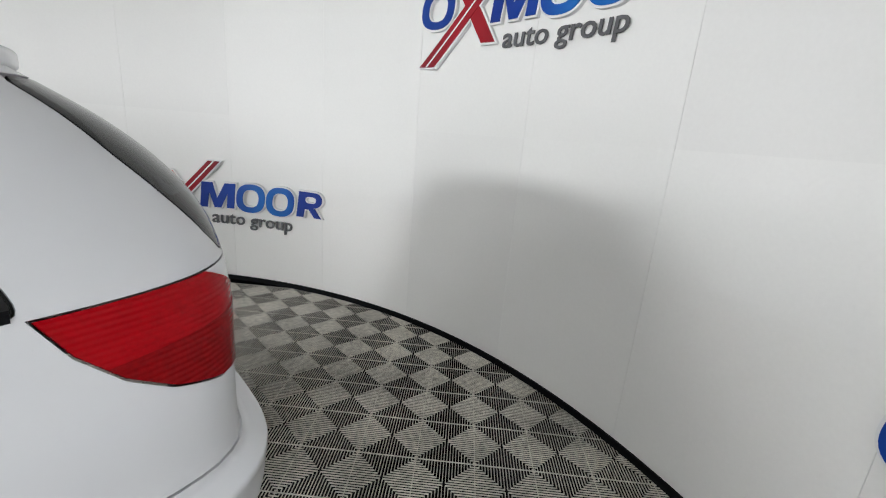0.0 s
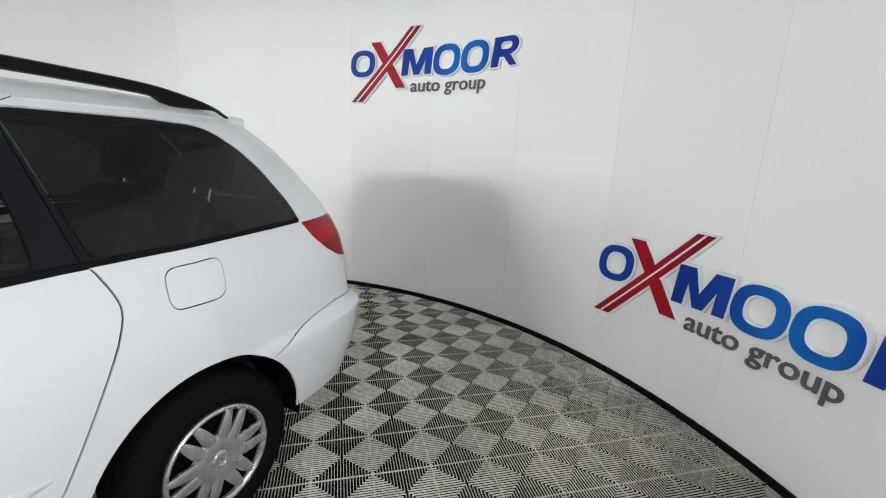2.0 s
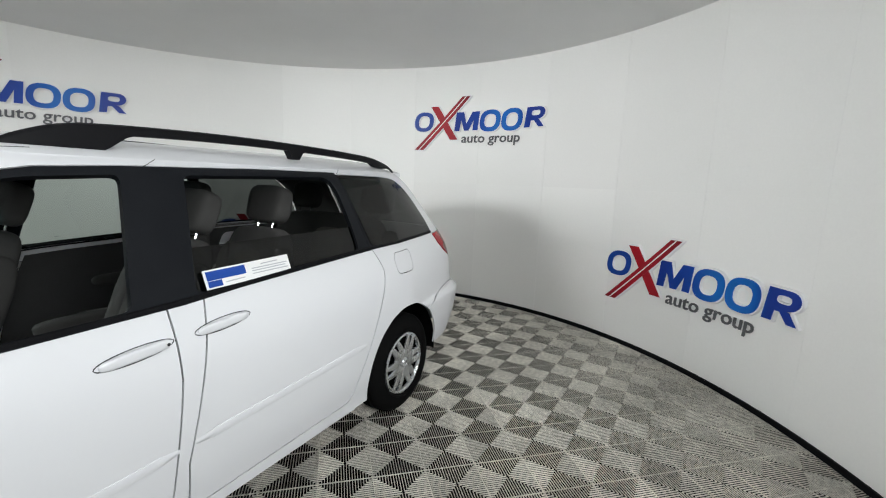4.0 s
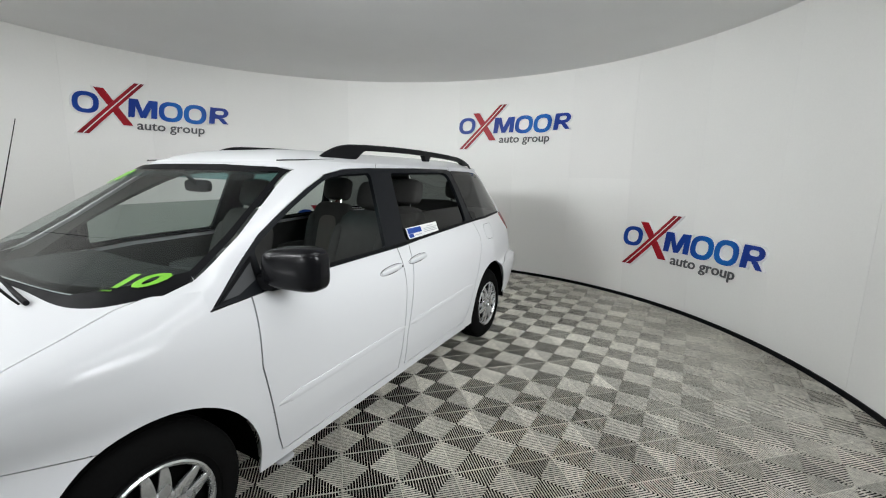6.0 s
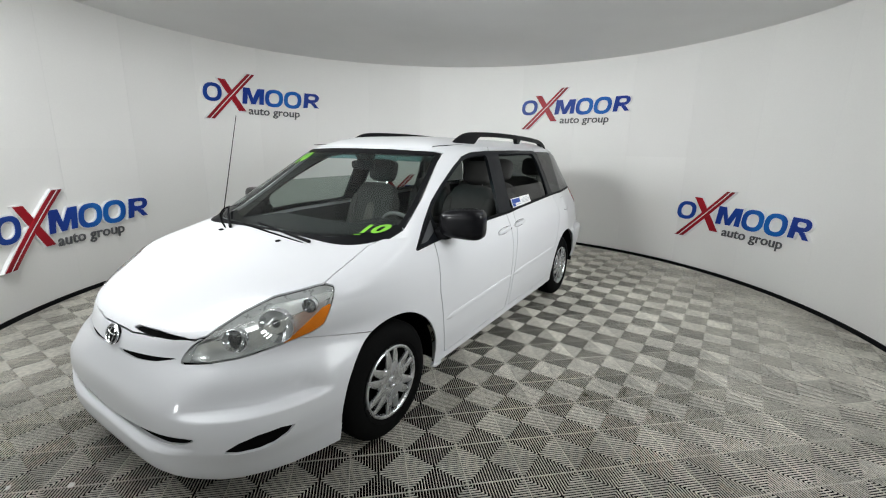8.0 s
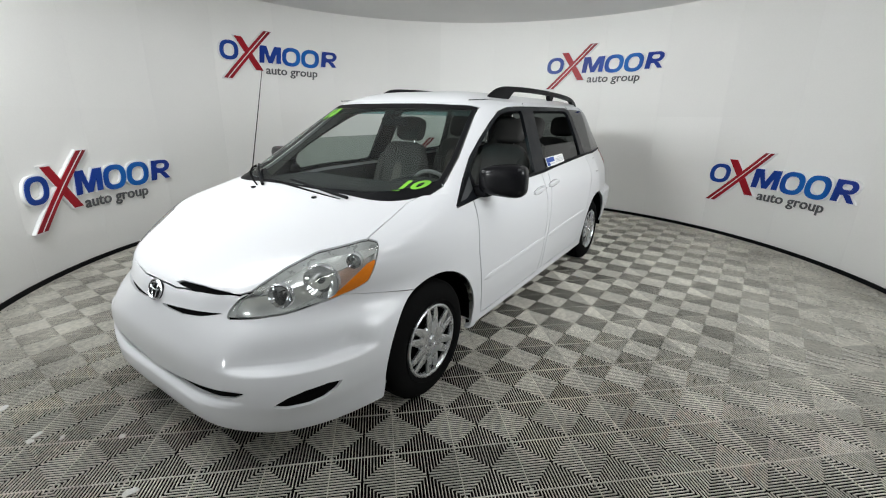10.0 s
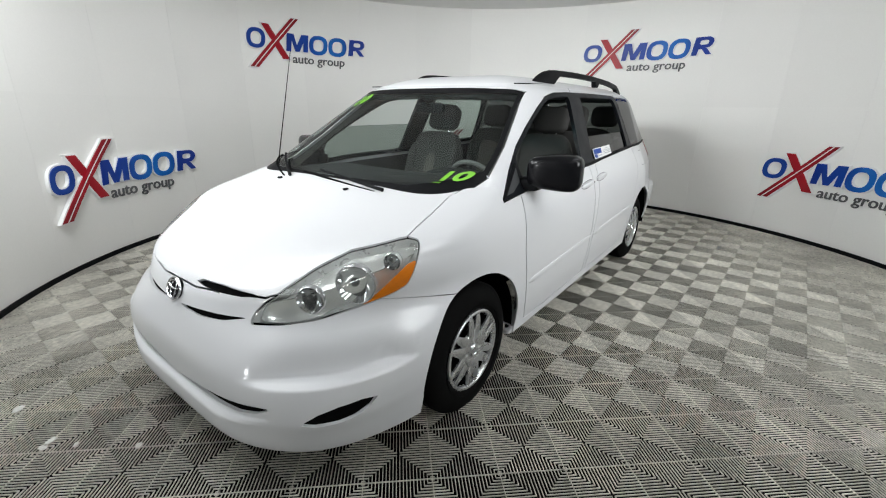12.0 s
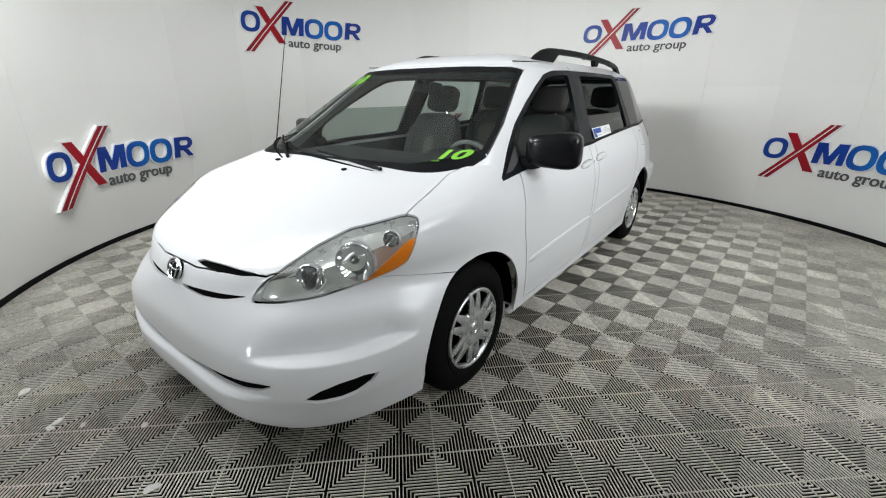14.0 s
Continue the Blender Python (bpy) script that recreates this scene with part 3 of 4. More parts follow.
van = thing("minivan", pose(0, -0.025, 0), "white minivan with black roof rails, its near windows lowered", "minivan")
BELT = [(1.28, 1.042), (.9, 1.073), (.68, 1.09), (-.07, 1.108), (-.31, 1.125), (-1.15, 1.165), (-2.1, 1.183)]
belt_line = smooth_curve([(x, z) for x, z in reversed(BELT)])
LOW = grid(spread((0, 1, 66), (1, 2, 70), (2, 3, 46)), spread((.185, .32, 7), (.32, .45, 24), (.45, .56, 14), (.56, .76, 11), (.76, .84, 8), (.84, 1.125, 28), (1.125, 1.20, 5)))
UP = grid(spread((0, 1, 60), (1, 2, 60), (2, 3, 46)), spread((1.0, 1.2, 10), (1.2, 1.55, 16), (1.55, 1.64, 10)))
lo_side, lo_front, lo_top, lo_corner = (v(lower_body) for v in (from_side, from_front, from_above, from_corner))
up_side, up_front = from_side(upper_body), from_front(upper_body)
flank = lambda u, z: .35 < u < 2.95

# lower body: wheel arches, sill, waistline
body = LOW
ARCHES = ((1.518, .340, .396), (-1.475, .365, .415))
for ax, az, ar in ARCHES:
    circle = [(ax + ar * math.cos(2 * math.pi * k / 64), az + ar * math.sin(2 * math.pi * k / 64)) for k in range(64)]
    _, body = cut(body, circle, lo_side, flank)
    _, body = cut(body, [(ax - ar, 0), (ax + ar, 0), (ax + ar * .985, az - .03), (ax - ar * .985, az - .03)], lo_side, flank)
_, body = cut(body, [(1.3, .1), (1.3, .262), (-1.2, .285), (-1.2, .1)], lo_side, flank)
_, body = cut(body, [(-1.7, .1), (-1.7, .388), (-2.62, .335), (-2.62, .1)], lo_side)
for (xa, za), (xb, zb) in zip(BELT, BELT[1:]):
    _, body = cut(body, [(xa, za), (xa, 1.4), (xb, 1.4), (xb, zb)], lo_side, flank)
_, body = cut(body, [(-2.1, 1.183), (-2.1, 1.5), (-2.7, 1.5), (-2.7, 1.185)], lo_side)
_, body = cut(body, [(1.2795, 1.120), (1.2795, 1.5), (2.7, 1.5), (2.7, 1.120)], lo_side)

_, body = cut(body, [(1.85, .0), (1.85, .186), (2.25, .205), (2.7, .226), (2.7, 0)], lo_side)

# front: lamps, grille, intake, fog recesses
HEADLAMP = [(-1.925, .692), (-1.75, .697), (-1.57, .710), (-1.325, .748), (-1.15, .785), (-1.07, .812), (-1.03, .87), (-1.002, .93),
            (-.992, .974), (-1.05, .984), (-1.10, .981), (-1.38, .940), (-1.565, .886), (-1.72, .825), (-1.84, .770), (-1.90, .725)]
nose_zone = lambda u, z: u < .9
lamp_cells, body = panel_cut(body, soften(HEADLAMP, .02, 4), lo_corner, nose_zone, .008)
AMBERSHAPE = [(-1.35, .735), (-1.06, .79), (-1.0, .89), (-1.03, .905), (-1.07, .895)]
amber_cells, _ = cut(lamp_cells, AMBERSHAPE, lo_corner)
GRILLE_UP = [(.13, .786), (.16, .797), (.30, .801), (.46, .797), (.50, .790), (.42, .780), (.30, .777), (.18, .780)]
GRILLE_LOW = [(.07, .682), (.09, .690), (.25, .698), (.42, .711), (.455, .706), (.36, .685), (.22, .671), (.10, .672)]
INTAKE = [(.215, .345), (.215, .366), (.655, .428), (.660, .422), (.60, .390), (.50, .366), (.35, .350)]
INTAKE_MID = [(-.1, .338), (-.1, .350), (.215, .366), (.215, .345)]
openings = {}
for key, shape_ in (("grille_up", GRILLE_UP), ("grille_low", GRILLE_LOW), ("intake", INTAKE), ("intake_mid", INTAKE_MID)):
    openings[key], body = cut(body, shape_, lo_front, lambda u, z: u < .6)
FOG_C = [(-1.645, .366), (-1.63, .380), (-1.56, .407), (-1.46, .425), (-1.33, .431), (-1.25, .420), (-1.29, .388), (-1.37, .362), (-1.45, .352), (-1.58, .354)]
openings["fog"], body = cut(body, FOG_C, lo_corner, nose_zone)

# tail lamp, doors, hood, bumpers, filler flap
TAIL = [(-2.10, 1.181), (-2.15, 1.108), (-2.22, 1.044), (-2.30, .997), (-2.40, .963), (-2.50, .950), (-2.60, .950), (-2.60, 1.183)]
tail_cells, body = panel_cut(body, TAIL, lo_side, lambda u, z: u > 2 and z > .8)
tail_cells, tail_rear = cut(tail_cells, [(.66, 1.21), (.55, 1.12), (.515, 1.04), (.53, .93), (1.2, .93), (1.2, 1.21)], lo_front)
DOOR_F = [(1.085, 1.2), (1.10, .95), (1.107, .75), (1.095, .60), (1.055, .47), (1.02, .33), (1.015, .305), (.05, .325), (.02, .45), (.0, .60), (-.003, .86), (-.05, 1.2)]
DOOR_S = [(-.06, 1.2), (-.008, .86), (-.005, .60), (.015, .45), (.045, .325), (-.90, .350), (-.96, .43), (-1.045, .60), (-1.145, .775), (-1.22, .95), (-1.258, 1.04), (-1.245, 1.10), (-1.20, 1.2)]
door_f, body = panel_cut(body, soften(DOOR_F, .04), lo_side, flank, .0070)
door_s, body = panel_cut(body, soften(DOOR_S, .05), lo_side, flank, .0070)
FLAP = soften([(-1.396, 1.126), (-1.610, 1.130), (-1.584, .996), (-1.382, .997)], .045, 8)
flap, body = panel_cut(body, FLAP, lo_side, flank, .004)
HOOD_NOSE = [(2.445, -.1), (2.443, .15), (2.42, .30), (2.38, .44), (2.35, .515), (2.30, .578), (2.188, .635), (2.068, .700), (1.36, .80), (1.36, -.1)]
HOOD_WING = [(2.068, .700), (1.918, .826), (1.70, .80), (1.36, .75), (1.36, .60), (2.068, .60)]
hood_zone = lambda u, z: z > .75 and u < .95
nose_wide, body = cut(body, grown(HOOD_NOSE, .0024), lo_top, hood_zone)
wing_wide, body = cut(body, grown(HOOD_WING, .0032), lo_top, hood_zone)
hood, nose_edge = cut(nose_wide, grown(HOOD_NOSE, -.0024), lo_top)
for strip_ in (nose_edge, wing_wide):
    hood += cut(strip_, grown(HOOD_WING, -.0032), lo_top)[0]
bumper_zone = lambda u, z: u < .95
bumper_f, body = panel_cut(body, [(1.50, .1), (1.50, .66), (1.665, .692), (1.834, .762), (1.96, .812), (2.7, 1.10), (2.7, .1)], lo_side, bumper_zone, .004)
SEAM_R = [(-1.60, .1), (-1.60, .62), (-1.76, .690), (-1.864, .728), (-2.03, .765), (-2.2, .783), (-2.7, .750), (-2.7, .1)]
bumper_r, body = panel_cut(body, SEAM_R, lo_side, lambda u, z: u > 2, .004)
tailgate, body = panel_cut(body, [(-.1, .82), (.505, .82), (.505, 1.2), (-.1, 1.2)], lo_front, lambda u, z: u > 2.4)
fender, body = cut(body, [(3, 0), (1.09, 0), (1.09, 2), (3, 2)], lo_side)

# upper body: windscreen, black window frames, panes, tailgate window
for (xa, za), (xb, zb) in zip(BELT, BELT[1:]):
    _, UP = cut(UP, [(xa, za), (xa, .9), (xb, .9), (xb, zb)], up_side, lambda u, z: u > .5)
_, UP = cut(UP, [(-2.1, 1.183), (-2.1, .9), (-2.7, .9), (-2.7, 1.185)], up_side)
SCREEN = [(-.1, 1.001), (.72, 1.001), (.80, 1.06), (.822, 1.150), (.775, 1.30), (.662, 1.592), (.62, 1.604), (.3, 1.616), (-.1, 1.618)]
screen, UP = panel_cut(UP, SCREEN, up_front, lambda u, z: u < .92)
screen_in, screen_rim = cut(screen, [(-.1, 1.12), (.55, 1.125), (.71, 1.155), (.794, 1.185), (.760, 1.30), (.651, 1.580), (.60, 1.580), (.3, 1.59), (-.1, 1.592)], up_front)
DOORFRAME = [(1.275, 1.03), (1.10, 1.175), (.95, 1.295), (.78, 1.395), (.58, 1.50), (.42, 1.570), (.25, 1.600), (0, 1.612), (-.6, 1.622), (-1.105, 1.622), (-1.20, 1.163), (-1.0, 1.0), (1.2, 1.0)]
frame_cells, UP = panel_cut(UP, DOORFRAME, up_side, flank, .004)
PANE_F = [(1.00, 1.095), (1.00, 1.235), (.90, 1.300), (.72, 1.402), (.55, 1.488), (.42, 1.545), (.28, 1.567), (.02, 1.580), (.10, 1.128), (.60, 1.106)]
PANE_S = [(-.125, 1.138), (-.205, 1.582), (-.98, 1.592), (-1.03, 1.575), (-1.065, 1.50), (-1.095, 1.30), (-1.10, 1.20), (-1.075, 1.178), (-.60, 1.155)]
PANE_Q = [(-1.222, 1.186), (-1.118, 1.600), (-1.14, 1.612), (-1.50, 1.608), (-1.68, 1.598), (-1.75, 1.578), (-1.86, 1.51), (-1.95, 1.43), (-2.05, 1.29), (-2.092, 1.196), (-2.06, 1.192)]
pane_f, frame_cells = cut(frame_cells, soften(PANE_F, .03), up_side)
pane_s, frame_cells = cut(frame_cells, soften(PANE_S, .03), up_side)
pane_q, UP = panel_cut(UP, soften(PANE_Q, .035), up_side, flank, .006)
REAR = [(-.1, 1.19), (.47, 1.19), (.50, 1.205), (.508, 1.25), (.50, 1.30), (.465, 1.44), (.435, 1.52), (.41, 1.58), (.38, 1.597), (-.1, 1.605)]
pane_r, UP = panel_cut(UP, REAR, up_front, lambda u, z: u > 2.3, .006)
C_PILLAR = [(-1.095, 1.608), (-1.135, 1.612), (-1.236, 1.186), (-1.20, 1.160)]
c_pillar, UP = cut(UP, C_PILLAR, up_side, flank)
pillar = UP


def crown(x, s):
    """The roof's height at x, s of the way from its middle line to its edge."""
    return 1.64 + .083 * (1 - s ** 4.2) - .02 * max(0, x - .2) * s - .012 * max(0, -1.2 - x)


def roof_shape(u, v):
    """The roof's crown, from its edge (v = 0) to its middle line (v = 1)."""
    s = 1 - v
    x, y, _ = upper_body(u, 1.64)
    mid = min(max(x, -1.75), .05)
    return (mid + s * (x - mid), y * s, crown(x, abs(s)))


ROOF = grid(spread((0, 1, 40), (1, 2, 50), (2, 3, 40)), spread((0, 1, 18)))

for side in (1, -1):
    sheet("front_fender", fender, lower_body, PAINT, van, side)
    sheet("quarter_panel", body, lower_body, PAINT, van, side)
    d = sheet("front_door", door_f, lower_body, PAINT, van, side)
    sheet("door_trim", door_f, lower_body, TRIM, d, side, -.07, 0, "grey inner door trim")
    d = sheet("sliding_door", door_s, lower_body, PAINT, van, side)
    sheet("door_trim", door_s, lower_body, TRIM, d, side, -.07, 0, "grey inner door trim")
    sheet("inner_quarter", [c for c in body if c[0][1] > .82 and 1.9 < c[0][0] < 2.5], lower_body, TRIM, van, side, -.05, 0, "grey inner side trim")
    sheet("window_frame", frame_cells, upper_body, FRAME, van, side, .001, .025, "black window frames and pillars")
    sheet("pillar", pillar, upper_body, PAINT, van, side)
    sheet("window_divider", c_pillar, upper_body, FRAME, van, side, 0, .01, "black divider between the side windows")
    sheet("inner_pillar", pillar, upper_body, LINER, van, side, -.03, 0, "pale inner pillar trim")
    if side == 1:
        low, _ = cut(pane_s, [(.1, .9), (.1, 1.305), (-1.3, 1.318), (-1.3, .9)], up_side)
        sheet("half_lowered_pane", low, upper_body, TINTED, van, side, -.014, .004, "tinted sliding-door pane, half lowered")
    else:
        low, _ = cut(pane_f, [(1.3, .9), (1.3, 1.345), (-.1, 1.355), (-.1, .9)], up_side)
        sheet("half_lowered_pane", low, upper_body, SIDEGLASS, van, side, -.010, .004, "green-tinted door pane, half lowered")
        sheet("door_pane", pane_s, upper_body, SIDEGLASS, van, side, -.006, .004)
    sheet("quarter_pane", pane_q, upper_body, TINTED, van, side, .0005, .004, "dark tinted quarter window")
    if side == 1:
        sheet("filler_flap", flap, lower_body, PAINT, van, side)
    else:
        sheet("side_skin", flap, lower_body, PAINT, van, side)


for name, cells, shape, mat, lift, label in (
        ("hood", hood, lower_body, PAINT, 0, ""), ("front_bumper", bumper_f, lower_body, PAINT, 0, ""),
        ("rear_bumper", bumper_r, lower_body, PAINT, .004, ""), ("tailgate", tailgate, lower_body, PAINT, 0, ""),
        ("windscreen", screen_in, upper_body, WINDSCREEN, 0, "clear windscreen"), ("windscreen_border", screen_rim, upper_body, BLACK, 0, "black glass border and cowl"),
        ("rear_pane", pane_r, upper_body, TINTED, 0, "dark tailgate window"), ("roof", ROOF, roof_shape, PAINT, 0, ""),
        ("headliner", ROOF, roof_shape, LINER, -.05, "pale headliner")):
    for side in (1, -1):
        sheet(name, cells, shape, mat, van, side, lift, {"roof": 0, "headliner": 0, "front_bumper": .016}.get(name, .010), label)
band_cells, _ = cut(screen_in, [(-.2, 1.548), (.9, 1.535), (.9, 1.7), (-.2, 1.7)], up_front)
for side in (1, -1):
    sheet("shade_band", band_cells, upper_body, SHADE, van, side, -.006, 0, "blue-green shade band along the top of the windscreen")
for key, cells in openings.items():
    for side in (1, -1):
        if side == -1 and key == "grille_up":
            sheet("filled_recess", cells, lower_body, PAINT, van, side, -.006, 0)
            continue
        sheet("dark_opening", cells, lower_body, DARK, van, side, -.014, 0, "black recessed opening")

# lamps
def reflector_shape(u, z):
    """The wavy bright backing behind a headlight's lens."""
    x, y, z = lower_body(u, z)
    return (x + .010 * math.sin(u * 30 + z * 22), y + .008 * math.cos(u * 27 - z * 36), z)


for side in (1, -1):
    lamp = sheet("headlight", lamp_cells, lower_body, LENS, van, side, .003, .012, "clear headlight with chrome reflectors")
    sheet("reflector", lamp_cells, reflector_shape, REFLECTOR, lamp, side, -.045, 0)
    sheet("lamp_housing", lamp_cells, lower_body, HOUSING, lamp, side, -.075, -.074)
    sheet("amber_lens", amber_cells, lower_body, AMBER, lamp, side, .005, .004, "amber turn-signal lens")
    for p, r in (((2.236, .634, .790), .050), ((2.098, .736, .836), .072), ((1.968, .806, .910), .032)):
        q = Vector(p)
        bm = lathe([(r * f, .06 * f * f) for f in (0.02, .3, .55, .8, .95, 1.0, 1.04)] + [(r * 1.04, .03)], 32)
        bmesh.ops.transform(bm, matrix=Matrix.Translation((q.x - .03, q.y * side, q.z)) @ Matrix.Rotation(radians(-60 * side), 4, "Z"), verts=bm.verts)
        part("lamp_bowl", bm, CHROME, lamp)
        bm = lathe([(r * 1.02, .052), (r * 1.05, .063), (r * 1.13, .060), (r * 1.15, .045)], 32)
        bmesh.ops.transform(bm, matrix=Matrix.Translation((q.x - .03, q.y * side, q.z)) @ Matrix.Rotation(radians(-60 * side), 4, "Z"), verts=bm.verts)
        part("bowl_bezel", bm, SILVER, lamp)
        bm = soft_box((.5 * r, .5 * r, .5 * r), 1.0, 5, (q.x + .005, q.y * side + .008 * side, q.z))
        part("bulb", bm, PADGREY, lamp)
    tail = sheet("tail_light", tail_cells, lower_body, RED, van, side, .003, .012, "red wrap-around tail light")
    low_half, _ = cut(tail_cells, [(-2.0, .9), (-2.0, 1.06), (-2.7, 1.10), (-2.7, .9)], lo_side)
    sheet("lower_lens", low_half, lower_body, REDDARK, tail, side, .005, .004, "darker red lower lens")
    sheet("tail_light_edge", tail_rear, lower_body, PAINT, van, side, 0, .01)

# ---- wheels ----
TYRE_R = .341


def wheel(x, side):
    hub = Vector((x, side * (.944 if x > 0 else .912), TYRE_R))
    spin = 30 if x > 0 and side > 0 else random.Random(int(x * 10) + side).uniform(0, 40)
    m = Matrix.Translation(hub) @ Matrix.Rotation(0 if side > 0 else math.pi, 4, "Z") @ Matrix.Rotation(radians(spin), 4, "Y")

    def put(name, bm, mat, parent, label=""):
        bmesh.ops.recalc_face_normals(bm, faces=bm.faces)
        bmesh.ops.transform(bm, matrix=m, verts=bm.verts)
        return part(name, bm, mat, parent, label)
    tyre = lathe([(.205, -.03), (.212, -.004), (.225, .006), (.262, .010), (.302, .000), (.326, -.018), (.338, -.034), (.339, -.045), (.331, -.048), (.331, -.054),
                  (.340, -.057), (.341, -.085), (.335, -.088), (.335, -.094), (.341, -.097), (.341, -.123), (.335, -.126), (.335, -.132), (.340, -.135), (.337, -.165), (.31, -.205), (.26, -.215), (.21, -.20), (.205, -.03)], 72)
    w = put("wheel", tyre, RUBBER, van, "black tyre on a silver plastic wheel cover")
    put("tyre_bead", tube([(.236 * math.cos(2 * math.pi * k / 60), .0095, .236 * math.sin(2 * math.pi * k / 60)) for k in range(60)], .0025, 6, closed=True), RUBBER, w)
    put("wheel_well_disc", lathe([(.001, -.045), (.14, -.045), (.204, -.04)], 40), DARK, w, "dark steel wheel behind the cover")
    rim = lathe([(.188, -.016), (.190, -.002), (.196, .006), (.204, .008), (.211, .004), (.214, -.006), (.208, -.02), (.196, -.022), (.188, -.016)], 64)
    put("rim_ring", rim, SILVER, w)
    hubcap = lathe([(.001, .007), (.020, .007), (.023, .012), (.030, .012), (.034, .005), (.050, .008), (.078, .008), (.100, .004), (.106, -.002), (.108, -.014)], 48)
    put("centre_cap", hubcap, SILVER, w)
    for k in range(6):
        a = 2 * math.pi * k / 6
        for off in (-1, 1):
            bm = bmesh.new()
            rows = []
            for i in range(9):
                f = i / 8
                r = .060 + (.198 - .060) * f
                mid = off * (.0225 + .0095 * f)
                half = .0205 + .0040 * math.sin(math.pi * f ** .8) - .0100 * f ** 2.6
                y = .005 + .006 * math.sin(f * math.pi * .8) - .006 * f
                rows.append([bm.verts.new((r, yy, mid + half * s)) for s, yy in ((-1, y - .014), (-1, y - .003), (-.6, y), (.6, y), (1, y - .003), (1, y - .014))])
            for p, q in zip(rows, rows[1:]):
                for j in range(5):
                    bm.faces.new((p[j], q[j], q[j + 1], p[j + 1]))
            bmesh.ops.transform(bm, matrix=Matrix.Rotation(a, 4, "Y"), verts=bm.verts)
            put("spoke", bm, SILVER, w)
    return w


for x in (1.538, -1.518):
    for side in (1, -1):
        wheel(x, side)
for (ax, az, ar) in ARCHES:
    for side in (1, -1):
        bm = bmesh.new()
        rows = []
        for k in range(33):
            t = math.pi * (1.03 - 1.06 * k / 32)
            rows.append([bm.verts.new((ax + (ar + g) * math.cos(t), side * y, az + (ar + g) * math.sin(t))) for y, g in ((.932, .004), (.90, .012), (.55, .012))])
        for p, q in zip(rows, rows[1:]):
            for j in range(2):
                bm.faces.new((p[j], p[j + 1], q[j + 1], q[j]))
        mid = bm.verts.new((ax, side * .55, az))
        for p, q in zip(rows, rows[1:]):
            bm.faces.new((p[2], mid, q[2]))
        part("wheel_well", bm, DARK, van, "dark plastic wheel-arch liner")
part("underbody", box((4.3, 1.10, .10), (-.08, 0, .30), .03), DARK, van)
part("cabin_floor", box((3.0, 1.30, .12), (-.55, 0, .46), .03), DARKTRIM, van)
for side in (1, -1):
    part("sill", box((2.06, .10, .09), (.03, side * .885, .295), .02), PAINT, van)
part("front_splash_panel", box((.5, 1.4, .04), (1.98, 0, .25), .015), DARK, van)
part("firewall", box((.06, 1.6, .62), (1.40, 0, .72), .02), DARKTRIM, van)

